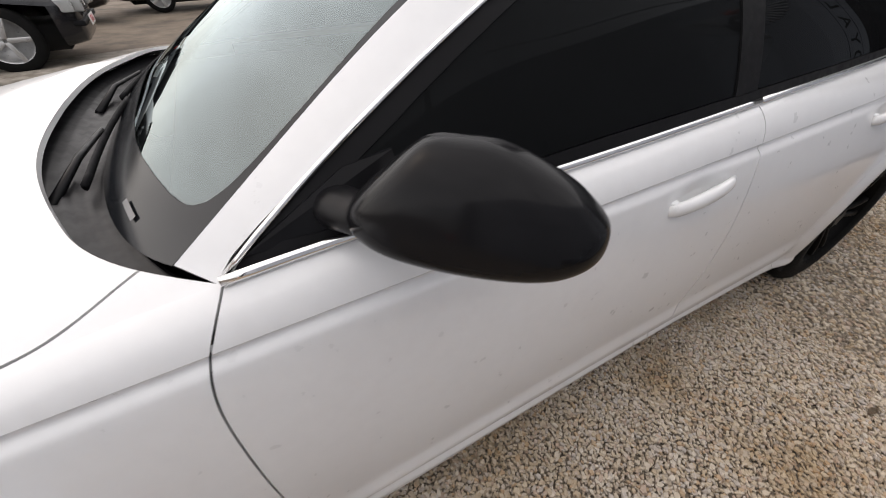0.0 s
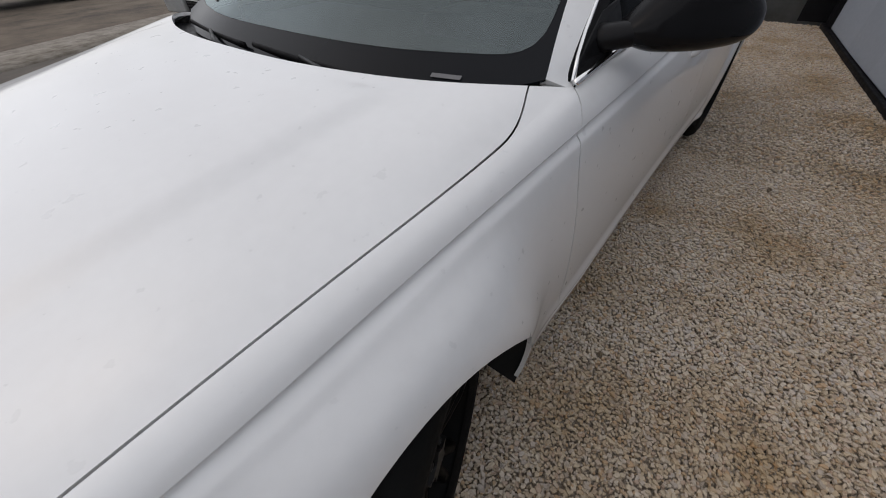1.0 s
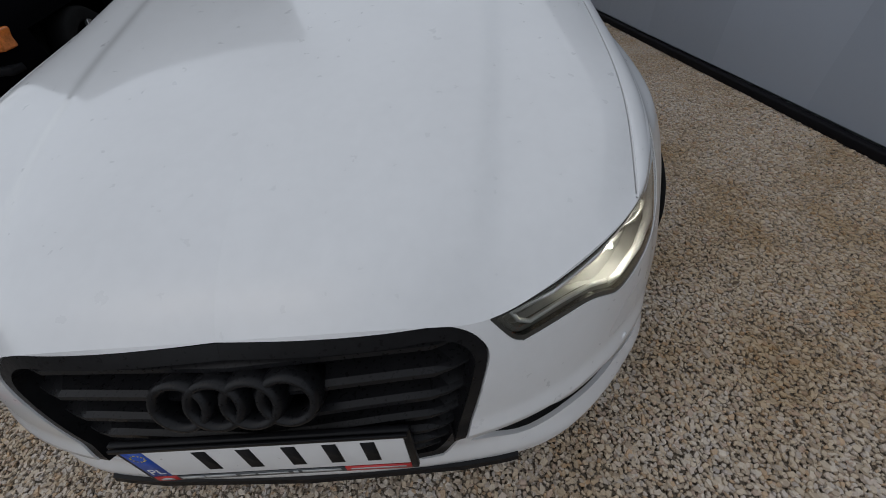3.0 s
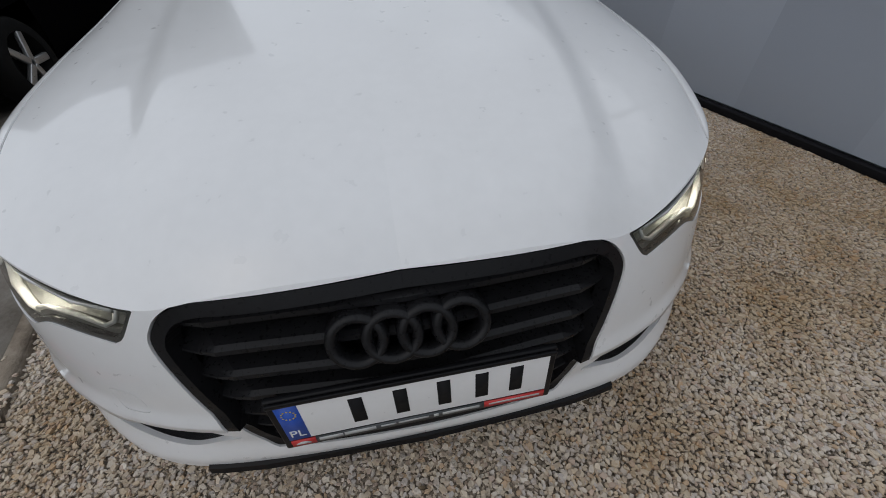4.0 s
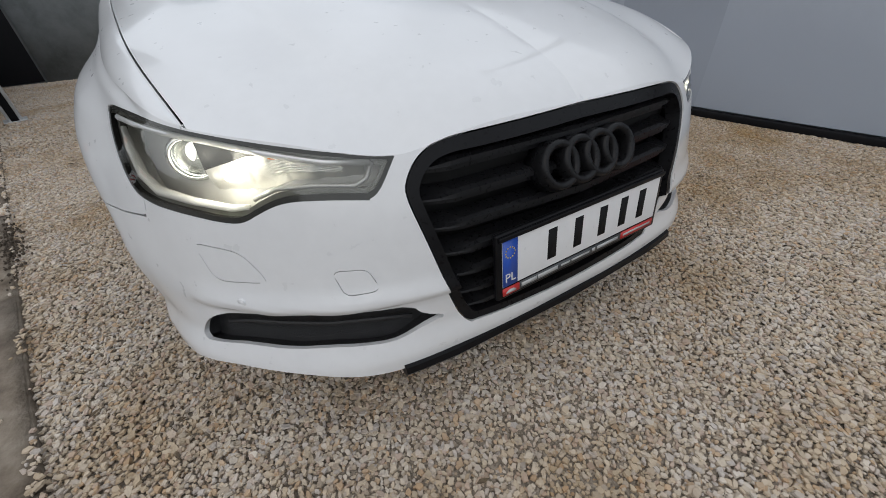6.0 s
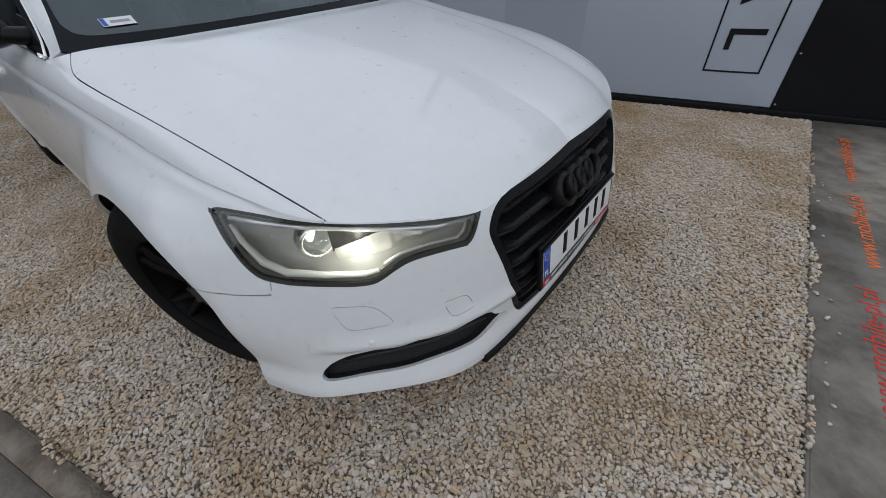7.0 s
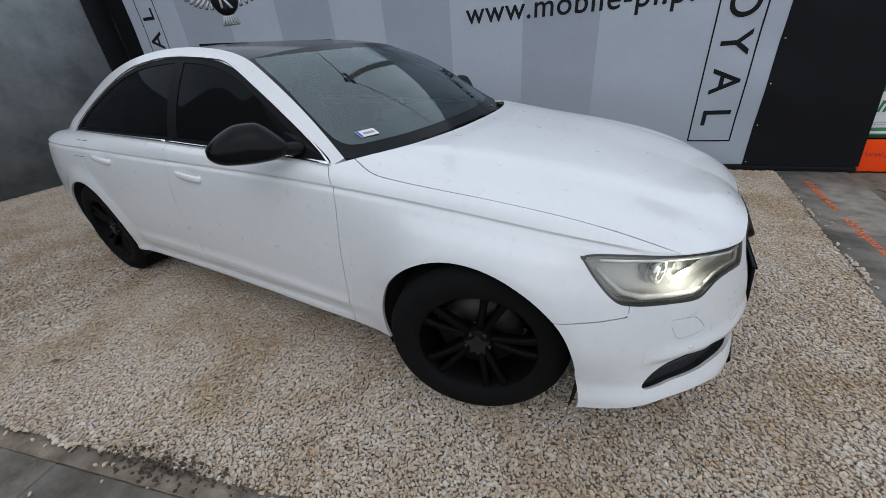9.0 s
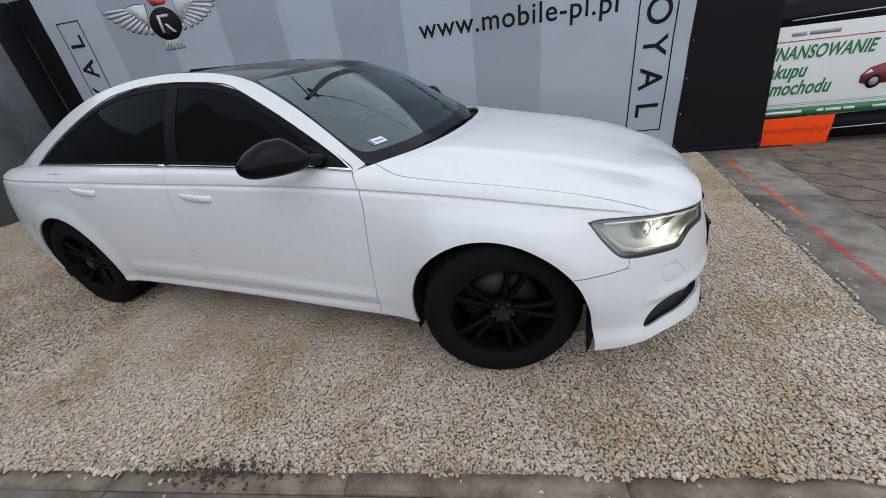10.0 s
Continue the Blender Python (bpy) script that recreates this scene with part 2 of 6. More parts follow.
def lathe(profile, n=64, axis="y", close=False):
    """Turns (radius, along) pairs round an axis."""
    bm = bmesh.new()
    rings = []
    for k in range(n):
        a = 2 * math.pi * k / n
        c, s = math.cos(a), math.sin(a)
        ring = []
        for r, h in profile:
            co = {"y": (r * c, h, r * s), "z": (r * c, r * s, h), "x": (h, r * c, r * s)}[axis]
            ring.append(bm.verts.new(co))
        rings.append(ring)
    m = len(profile)
    for k in range(n):
        a, b = rings[k], rings[(k + 1) % n]
        for j in range(m if close else m - 1):
            bm.faces.new((a[j], a[(j + 1) % m], b[(j + 1) % m], b[j]))
    bmesh.ops.recalc_face_normals(bm, faces=bm.faces[:])
    return bm


def tube(points, radius, n=10, closed=False, squash=1.0):
    """A round bar along points."""
    p = [Vector(q) for q in points]
    bm = bmesh.new()
    rings, up = [], Vector((0, 0, 1))
    for i, q in enumerate(p):
        nxt, prv = p[(i + 1) % len(p)] if closed or i + 1 < len(p) else q, p[i - 1] if closed or i else q
        d = (nxt - prv).normalized()
        s = d.cross(up)
        s = s.normalized() if s.length > 1e-6 else Vector((1, 0, 0))
        u = s.cross(d)
        r = radius[i] if isinstance(radius, (list, tuple)) else radius
        rings.append([bm.verts.new(q + r * (math.cos(2 * math.pi * k / n) * s + squash * math.sin(2 * math.pi * k / n) * u)) for k in range(n)])
    for i in range(len(p) if closed else len(p) - 1):
        a, b = rings[i], rings[(i + 1) % len(p)]
        for k in range(n):
            bm.faces.new((a[k], a[(k + 1) % n], b[(k + 1) % n], b[k]))
    if not closed:
        bm.faces.new(rings[0][::-1]), bm.faces.new(rings[-1])
    bmesh.ops.recalc_face_normals(bm, faces=bm.faces[:])
    return bm


def prism(outline, depth, m=None, bevel=0.0):
    """A plate from a 2D outline in x, y, depth thick along z."""
    bm = bmesh.new()
    f = bm.faces.new([bm.verts.new((x, y, 0)) for x, y in outline])
    r = bmesh.ops.extrude_face_region(bm, geom=[f])
    bmesh.ops.translate(bm, vec=(0, 0, depth), verts=[v for v in r["geom"] if isinstance(v, bmesh.types.BMVert)])
    bmesh.ops.recalc_face_normals(bm, faces=bm.faces[:])
    if bevel:
        bmesh.ops.bevel(bm, geom=[e for e in bm.edges], offset=bevel, segments=2, affect="EDGES")
    if m:
        bmesh.ops.transform(bm, matrix=m, verts=bm.verts)
    return bm


def lettering(name, text, size, material, m, parent=None, depth=0.002, align="CENTER", spacing=1.0, weight=0.0, slant=0.0):
    """Built-in-font letters as a mesh, in the x, y plane of m."""
    cu = bpy.data.curves.new(name, "FONT")
    cu.body, cu.size, cu.extrude, cu.align_x, cu.align_y, cu.space_character = text, size, depth, align, "CENTER", spacing
    cu.offset, cu.shear = weight * size, slant
    tmp = new("tmp_text", cu)
    me = bpy.data.meshes.new_from_object(tmp.evaluated_get(bpy.context.evaluated_depsgraph_get()))
    bpy.data.objects.remove(tmp)
    bpy.data.curves.remove(cu)
    me.transform(m)
    me.materials.clear()
    me.materials.append(material)
    ob = new(name, me)
    if parent is not None:
        ob.parent = parent
    return ob



# ---- the car's skin: curves along its flank, from the nose round the corner to the tail (left half) ----
FLANK = np.array([  # widest line
    (0.930, 0.00, 0.50), (0.902, 0.33, 0.50), (0.880, 0.42, 0.50), (0.800, 0.60, 0.51), (0.700, 0.725, 0.53), (0.590, 0.812, 0.55), (0.450, 0.870, 0.57),
    (0.00, 0.924, 0.60), (-0.55, 0.928, 0.60), (-1.80, 0.936, 0.62), (-2.90, 0.934, 0.64), (-3.45, 0.895, 0.64), (-3.77, 0.76, 0.62), (-3.89, 0.46, 0.62), (-3.93, 0.00, 0.62)])
LOW = np.array([  # lower edge
    (0.905, 0.00, 0.235), (0.894, 0.36, 0.235), (0.880, 0.480, 0.235), (0.808, 0.655, 0.258), (0.703, 0.775, 0.262), (0.585, 0.860, 0.250), (0.425, 0.914, 0.228),
    (0.00, 0.925, 0.23), (-0.50, 0.911, 0.25), (-1.80, 0.898, 0.262), (-2.90, 0.915, 0.27), (-3.44, 0.875, 0.28), (-3.75, 0.74, 0.30), (-3.86, 0.45, 0.30), (-3.90, 0.00, 0.30)])
CREASE = np.array([  # nose edge, headlight top, then the crease along the doors
    (0.846, 0.00, 0.722), (0.842, 0.33, 0.715), (0.828, 0.405, 0.700), (0.746, 0.575, 0.731), (0.626, 0.712, 0.757), (0.505, 0.772, 0.784), (0.385, 0.806, 0.806),
    (0.00, 0.846, 0.855), (-0.55, 0.881, 0.906), (-1.80, 0.886, 0.934), (-2.90, 0.880, 0.950), (-3.45, 0.840, 0.955), (-3.74, 0.71, 0.955), (-3.86, 0.45, 0.955), (-3.90, 0.00, 0.955)])
STN = np.r_[0, np.cumsum(np.linalg.norm(np.diff(FLANK, axis=0), axis=1))]
flank, low, crease = spline(STN, FLANK), spline(STN, LOW), spline(STN, CREASE)
SEAM0 = STN[4]  # where the bonnet's side gap starts
# bonnet gap, then waistline, then boot edge
WAIST = np.array([(0.626, 0.712, 0.759), (0.40, 0.756, 0.829), (0.20, 0.779, 0.867), (0.00, 0.795, 0.893), (-0.30, 0.816, 0.928), (-0.60, 0.828, 0.970), (-1.10, 0.834, 0.992), (-1.78, 0.826, 1.010),
                  (-2.60, 0.785, 1.016), (-3.20, 0.722, 1.008), (-3.55, 0.665, 0.997), (-3.80, 0.60, 0.985)])
waist_x = spline(-WAIST[:, 0], WAIST[:, 1:])


def skin(t, v):
    """The flank: t along the car, v from the lower edge (0) to the crease (1)."""
    a, b, c = low(t), flank(t), crease(t)
    P = a * ((1 - v) * (1 - 2 * v))[..., None] + b * (4 * v * (1 - v))[..., None] + c * (v * (2 * v - 1))[..., None]
    d = flank(t + 1e-3) - flank(t - 1e-3)
    N = np.stack([-d[..., 1], d[..., 0], 0 * d[..., 0]], -1)
    N = -N / np.linalg.norm(N, axis=-1, keepdims=True)
    x, z = P[..., 0], P[..., 2]
    side = ease(0.35, 0.1, x) * ease(-3.75, -3.4, x)
    under = -0.011 * np.exp(-(((c[..., 2] - z) - 0.011) / 0.0095) ** 2) * ease(0.55, 0.42, x)
    # swelling above the sill, its hollow face, then the lip along the lower edge
    top_z = 0.452 - 0.030 * ease(-1.6, -0.6, x)
    reach = ease(-0.40, -0.72, x) * ease(-2.52, -2.30, x)
    foot = 0.011 * ease(top_z, top_z - 0.050, z) * reach - 0.017 * ease(0.372, 0.318, z) * reach
    foot = foot + 0.012 * ease(0.300, 0.281, z) * ease(-0.42, -0.85, x) * ease(-2.6, -2.45, x)
    r_front, r_rear = np.hypot(x / np.where(x > 0, 1.07, 1.0), z - 0.335), np.hypot(x + 2.912, z - 0.335)
    below, behind = ease(0.012, 0.085, c[..., 2] - z), 0.17 * ease(-0.10, -0.32, x)
    lip = below * (0.027 * ease(-0.50, -0.15, x) * ease(0.58, 0.40, r_front) * ease(0.28 - behind, 0.48 - behind, z) + 0.020 * ease(0.62, 0.44, r_front) * ease(0.48, 0.60, z) * ease(0.42, 0.18, x) * ease(-0.46, -0.22, x))
    lip = lip + 0.006 * ease(0.46, 0.39, r_front) + 0.018 * ease(0.50, 0.39, r_rear)
    nose = ease(0.25, 0.5, x)
    shelf = 0.418 - 0.035 * ease(0.66, 0.50, x)
    blend = ease(0.30, 0.08, P[..., 1] - x)
    brow = nose * (0.010 * ease(0.475, shelf + 0.006, z) * blend - 0.022 * ease(shelf + 0.003, shelf - 0.010, z) * blend + 0.018 * ease(0.335, 0.26, z))
    dish = sum(-0.016 * np.exp(-(((x - hx) / 0.080) ** 2) - ((z - hz) / 0.034) ** 2) for hx, hz in ((-1.54, 0.872), (-2.50, 0.896)))
    return P + N * (under + foot + lip + brow + dish)[..., None]


ts = np.interp(np.linspace(0, 1, 330), np.linspace(0, 1, 5), [STN[0], STN[3], STN[7], STN[10], STN[-1]])
ts = np.unique(np.r_[ts, STN[4]])
vs_ = np.r_[np.linspace(0, 0.20, 17)[:-1], np.linspace(0.20, 0.9, 30)[:-1], np.linspace(0.9, 1, 17)]
T_, V_ = np.meshgrid(ts, vs_, indexing="ij")
SIDE = skin(T_, V_)

tt = ts[ts >= SEAM0 - 1e-9]
W_ = np.linspace(0, 1, 15)
A = skin(tt, np.ones_like(tt))
wx = A[:, 0].clip(-3.80, None)
wz = np.concatenate([wx[:, None], waist_x(-wx)], 1)
k = ease(-3.60, -3.88, A[:, 0])[:, None]
B = wz * (1 - k) + np.stack([A[:, 0] + 0.06, A[:, 1] * 0.88, A[:, 2] + 0.03], 1) * k
SHOULDER = A[:, None] * (1 - W_)[None, :, None] + B[:, None] * W_[None, :, None]
bul = np.linalg.norm(B - A, axis=1)[:, None] * 0.20 * (4 * W_ * (1 - W_))[None]
dirs = np.cross(np.gradient(A, axis=0), B - A)
dirs /= np.maximum(np.linalg.norm(dirs, axis=1, keepdims=True), 1e-9)
if dirs[40, 2] < 0:
    dirs = -dirs
SHOULDER = SHOULDER + dirs[:, None] * bul[..., None] * 0.55

# bonnet: rows from the nose to the scuttle, columns from the middle to the side gap
bonnet_mid = spline([0, 0.06, 0.2, 0.45, 0.75, 1.0], [(0.846, 0.722), (0.806, 0.755), (0.69, 0.803), (0.42, 0.882), (0.02, 0.957), (-0.315, 1.003)])
REAR_EDGE = spline([0, 0.25, 0.5, 0.75, 0.88, 0.94, 1.0], [(-0.315, 1.003), (-0.322, 1.002), (-0.352, 1.000), (-0.418, 0.996), (-0.475, 0.993), (-0.526, 0.985), (-0.606, 0.968)])
aa, bb = np.linspace(0, 1, 61), np.linspace(0, 1, 91) ** 1.25
nose_t = np.interp(aa, crease(np.linspace(0, SEAM0, 200))[:, 1] / crease(np.array([SEAM0]))[0, 1], np.linspace(0, SEAM0, 200))
F = crease(nose_t)
ys = F[-1, 1]
mid = bonnet_mid(bb)
side_x = 0.626 + (-0.606 - 0.626) * bb
sid = np.concatenate([side_x[:, None], waist_x(-side_x)], 1)
fx, rx = (F[:, 0] - F[0, 0]) / (F[-1, 0] - F[0, 0]), (REAR_EDGE(aa)[:, 0] + 0.315) / (-0.606 + 0.315)
BA, AA = np.meshgrid(bb, aa, indexing="ij")
phi = fx[None] * (1 - BA) + rx[None] * BA
HX = mid[:, :1] * (1 - phi) + sid[:, :1] * phi
HY = AA * sid[:, 1:2]
crown = AA**1.9
HZ = mid[:, 1:2] * (1 - crown) + sid[:, 2:3] * crown
res0 = F[:, 2] - HZ[0]
res1 = REAR_EDGE(aa)[:, 1] - HZ[-1]
HZ = HZ + res0[None] * (1 - BA) ** 3 + res1[None] * BA**3
dome = 0.40 + 0.17 * BA
HZ += 0.010 * ease(0.035, -0.035, HY - dome) * ease(0, 0.25, BA) * ease(1.0, 0.9, BA)
BONNET = np.stack([HX, HY, HZ], -1)

# screens, roof and pillars
ROOF_EDGE = spline([0.56, 0.70, 0.90, 1.05, 1.212, 1.50, 1.80, 2.20, 2.60, 2.95, 3.30, 3.62],
                   [(0.789, 0.990), (0.744, 1.082), (0.697, 1.214), (0.660, 1.295), (0.612, 1.362), (0.580, 1.425), (0.565, 1.448), (0.560, 1.438), (0.565, 1.380), (0.580, 1.280), (0.605, 1.145), (0.62, 1.02)])


def roof_edge(x):
    return np.concatenate([x[:, None], ROOF_EDGE(-x)], 1)


gx = -np.r_[np.linspace(0.56, 1.2, 60), np.linspace(1.21, 3.62, 130)]
top = roof_edge(gx)
bx = gx.copy()
bot = np.concatenate([bx[:, None], waist_x(-bx)], 1)
gw = np.linspace(0, 1, 31)
bulge = 0.030 * (4 * gw * (1 - gw))[None] * ease(-0.56, -0.9, gx)[:, None] * ease(-3.62, -3.3, gx)[:, None]
GREEN = bot[:, None] * (1 - gw)[None, :, None] + top[:, None] * gw[None, :, None]
GREEN[..., 1] += bulge
GREEN[..., 0] -= 0.044 * ease(-0.70, -0.56, gx)[:, None] * (1 - gw)[None]

sa, sb = np.linspace(0, 1, 41), np.linspace(0, 1, 41)
low_edge = np.stack([-0.410 - 0.148 * sa**3.5, 0.790 * sa, 0.956 - 0.012 * sa**2 + 0.042 * sa**6], -1)
high_edge = np.stack([-1.125 - 0.087 * sa**2.2, 0.612 * sa, 1.405 - 0.047 * sa**2.4], -1)
SCREENP = low_edge[None] * (1 - sb)[:, None, None] + high_edge[None] * sb[:, None, None]
edge = roof_edge(SCREENP[:, -1, 0])
fix = (edge - SCREENP[:, -1])[:, None] * (sa**3)[None, :, None]
SCREENP = SCREENP + fix
SCREENP[..., 2] += 0.0265 * (4 * sb * (1 - sb))[:, None] * (1 - sa**2)[None]

rx_ = -np.linspace(1.125, 2.70, 60)
rmid = spline([1.125, 1.5, 1.9, 2.3, 2.7], [(1.405,), (1.447,), (1.457,), (1.440,), (1.385,)])(-rx_)[:, 0]
ra = np.linspace(0, 1, 31)
redge = roof_edge(-1.212 - (np.abs(rx_) - 1.125) * (2.78 - 1.212) / (2.70 - 1.125))
ROOF = np.stack([rx_[:, None] + (redge[:, :1] - rx_[:, None]) * (ra**2.2)[None], redge[:, 1:2] * ra[None], rmid[:, None] + (redge[:, 2:] - rmid[:, None]) * (ra**2.4)[None]], -1)

wa, wb = np.linspace(0, 1, 31), np.linspace(0, 1, 31)
re_mid = np.stack([-2.70 - 0.80 * wb, 0 * wb, 1.385 - 0.345 * wb + 0.03 * (4 * wb * (1 - wb))], -1)
re_side = roof_edge(-2.78 - (3.56 - 2.78) * wb)
REARSCREEN = re_mid[:, None] * (1 - wa**2.2)[None, :, None] + re_side[:, None] * (wa**2.2)[None, :, None]
REARSCREEN[..., 1] = re_side[:, 1:2] * wa[None]
BOOT_B = np.linspace(0, 1, 31)
boot_mid = np.stack([-3.50 - 0.38 * BOOT_B, 0 * BOOT_B, 1.04 - 0.055 * BOOT_B], -1)
bsx = -3.56 - 0.24 * BOOT_B
boot_side = np.concatenate([bsx[:, None], waist_x(-bsx)], 1)
BOOT = boot_mid[:, None] * (1 - wa**2.5)[None, :, None] + boot_side[:, None] * (wa**2.5)[None, :, None]
BOOT[..., 1] = boot_side[:, 1:2] * wa[None]

GAP = 0.0018


def halves(bm, g, gap=GAP):
    """Parts a panel along g = 0 with a thin joint: (g < 0, g > 0)."""
    cut(bm, lambda x, y, z: g(x, y, z) - gap)
    cut(bm, lambda x, y, z: g(x, y, z) + gap)
    out = []
    for sign in (-1, 1):
        b = bm.copy()
        fs = list(b.faces)
        mid = np.array([f.calc_center_median()[:] for f in fs]).reshape(-1, 3)
        s = sign * g(*mid.T)
        bmesh.ops.delete(b, geom=[f for f, q in zip(fs, s) if q < gap], context="FACES")
        out.append(b)
    bm.free()
    return out


def outward(P):
    """A sheet whose normals point away from the car's inside."""
    i, j = P.shape[0] // 2, P.shape[1] // 2
    n = np.cross(P[i + 1, j] - P[i, j], P[i, j + 1] - P[i, j])
    return sheet(P, flip=float(n @ (P[i, j] - np.array([P[i, j, 0], 0, 0.5]))) < 0)


def pair(name, bm, material, parent, label="", depth=0.012):
    """The same panel on both sides of the car."""
    flange(bm, depth)
    other = mirrored(bm)
    a = part(name, bm, material, parent, label)
    b = part(name, other, material, parent, label)
    return a, b


def whole(name, bm, material, parent, label="", depth=0.012):
    """A panel that runs across the car."""
    flange(bm, depth)
    both = joined(bm, mirrored(bm))
    return part(name, both, material, parent, label)


car = thing("car", "white saloon car with black grille, mirrors and wheels on gravel", "car")

HEADLIGHT = polygon([(-0.404, 0.699), (-0.404, 0.699), (-0.30, 0.710), (-0.12, 0.733), (0.085, 0.754), (0.30, 0.768), (0.43, 0.770), (0.466, 0.760), (0.466, 0.757), (0.435, 0.700), (0.37, 0.630), (0.31, 0.613), (0.14, 0.610), (0.0, 0.600), (-0.045, 0.604), (-0.09, 0.622), (-0.15, 0.640), (-0.25, 0.640), (-0.345, 0.633), (-0.345, 0.633), (-0.372, 0.643)], 2)
GRILLE = polygon([(-1, 0.7205), (0.15, 0.720), (0.30, 0.7175), (0.350, 0.712), (0.388, 0.690), (0.411, 0.660), (0.420, 0.634), (0.403, 0.560), (0.364, 0.40), (0.334, 0.317), (0.300, 0.2915), (-1, 0.288)], 2)
DUCT = polygon([(-0.525, 0.347), (-0.458, 0.366), (-0.428, 0.398), (-0.33, 0.402), (-0.20, 0.408), (-0.09, 0.408), (0.04, 0.398), (0.13, 0.388), (0.205, 0.358), (0.246, 0.306), (0.17, 0.306), (0.05, 0.316), (-0.08, 0.316), (-0.20, 0.322), (-0.29, 0.318), (-0.375, 0.314), (-0.42, 0.322), (-0.465, 0.335)], 1)
TOW = polygon([(-0.246, 0.508), (-0.29, 0.507), (-0.333, 0.506), (-0.348, 0.484), (-0.362, 0.459), (-0.318, 0.457), (-0.274, 0.456), (-0.258, 0.482)], 2)
WASH = polygon([(0.135, 0.556), (0.07, 0.553), (-0.005, 0.548), (-0.040, 0.524), (-0.070, 0.496), (-0.062, 0.486), (0.0, 0.484), (0.090, 0.481), (0.112, 0.520)], 2)


def g_head(x, y, z):
    return HEADLIGHT(y - x, z)


def g_grille(x, y, z):
    return np.where(x > 0.5, GRILLE(y, z) - 0.0015, 1.0)


def g_duct(x, y, z):
    return np.where(x > 0.2, DUCT(y - x, z), 1.0)


FRONT_SEAM = spline([0.15, 0.25, 0.50, 0.755, 0.86, 0.92, 0.97, 1.02], [(-0.574,), (-0.573,), (-0.557,), (-0.547,), (-0.553,), (-0.574,), (-0.607,), (-0.650,)])


def g_front_seam(x, y, z):
    return x - FRONT_SEAM(z)[..., 0]


def g_mid_seam(x, y, z):
    return x - (-1.775 + (1.01 - z) * 0.15)


def g_rear_seam(x, y, z):
    return x - (-2.80 + 0.40 * ease(0.92, 0.42, z))


FENDER = polygon([(0.088, 2.0), (0.088, 0.69), (0.292, 0.69), (0.312, 0.582), (0.45, 0.572), (0.95, 0.555), (0.96, -1.0), (6.0, -1.0), (6.0, 2.0)], 0)


def g_bumper(x, y, z):
    return -FENDER(y - x, z)


def g_sill(x, y, z):
    return z - 0.318


def piece(g):
    """The part of the flank that lies inside an outline."""
    return carve(outward(SIDE), lambda x, y, z: -g(x, y, z))


def sunk(bm, depth):
    """Moves a piece of skin inward along its normals."""
    lay = bm.verts.layers.float_vector["smooth_normal"]
    for v in bm.verts:
        v.co = v.co - Vector(v[lay]) * depth
    return bm


side = outward(SIDE)
carve(side, lambda x, y, z: np.hypot(x / np.where(x > 0, 0.410, 0.372), (z - 0.335) / 0.384) * 0.38 - 0.38 - 0.030 * ease(0.36, 0.22, z) * ease(0.0, 0.2, x))
carve(side, lambda x, y, z: np.hypot(x + 2.912, z - 0.335) - 0.386)
carve(side, g_grille)
carve(side, g_head)
carve(side, g_duct)
side, rest = halves(side, g_front_seam)[::-1]
bumper, fender = halves(side, g_bumper)
door_f, rest = halves(rest, g_mid_seam)[::-1]
door_r, quarter = halves(rest, g_rear_seam)[::-1]
sill_f, door_f = halves(door_f, g_sill)
sill_r, door_r = halves(door_r, g_sill)

shoulder = outward(SHOULDER)
sh_f, rest = halves(shoulder, g_front_seam)[::-1]
sh_df, rest = halves(rest, g_mid_seam)[::-1]
sh_dr, sh_q = halves(rest, g_rear_seam)[::-1]


def g_bonnet(x, y, z):
    edge = waist_x(-x)[..., 0] - 0.004 - 0.062 * ease(-0.34, -0.58, x) ** 1.5
    return y - edge


bonnet, cheek = halves(outward(BONNET), g_bonnet)
washer_lid, bumper = halves(bumper, lambda x, y, z: WASH(y - x, z), 0.0009)
right = bumper.copy()
tow_lid, right = halves(right, lambda x, y, z: TOW(y - x, z), 0.0008)
for b in (bumper, right):
    flange(b, 0.012)
front_bumper = part("front_bumper", joined(bumper, mirrored(right)), WHITE, car, "white painted front bumper with fine panel lines")
pair("washer_cover", washer_lid, WHITE, front_bumper, depth=0.004)
flange(tow_lid, 0.004)
part("towing_eye_cover", mirrored(tow_lid), WHITE, front_bumper)
pair("front_fender", joined(fender, sh_f, cheek), WHITE, car)
pair("front_door", joined(door_f, sh_df), WHITE, car)
pair("rear_door", joined(door_r, sh_dr), WHITE, car)
pair("sill", joined(sill_f, sill_r), WHITE, car)
whole("rear_body", joined(quarter, sh_q), WHITE, car)
whole("bonnet", bonnet, WHITE, car, "white bonnet with two soft ridges")

WINDOW = polygon([(-0.600, 0.968), (-0.635, 0.999), (-0.78, 1.088), (-0.945, 1.184), (-1.10, 1.258), (-1.25, 1.322), (-1.47, 1.382), (-1.80, 1.408), (-2.18, 1.394), (-2.455, 1.336), (-2.79, 1.207), (-3.17, 1.032), (-3.22, 1.010), (-3.16, 1.012), (-2.60, 1.020), (-1.78, 1.014), (-1.10, 0.997)], 1)
green = outward(GREEN)
frame_bm, pillar = halves(green, lambda x, y, z: WINDOW(x, z), 0.0005)
pair("roof_pillar", pillar, WHITE, car, depth=0.02)
seal, panes = halves(frame_bm, lambda x, y, z: -(WINDOW(x, z) + 0.026), 0.0005)
pair("window_seal", seal, SEALBLACK, car, depth=0.006)


def g_b_post(x, y, z):
    return np.abs(x - (-1.72 - 0.10 * (z - 1.0))) - 0.045


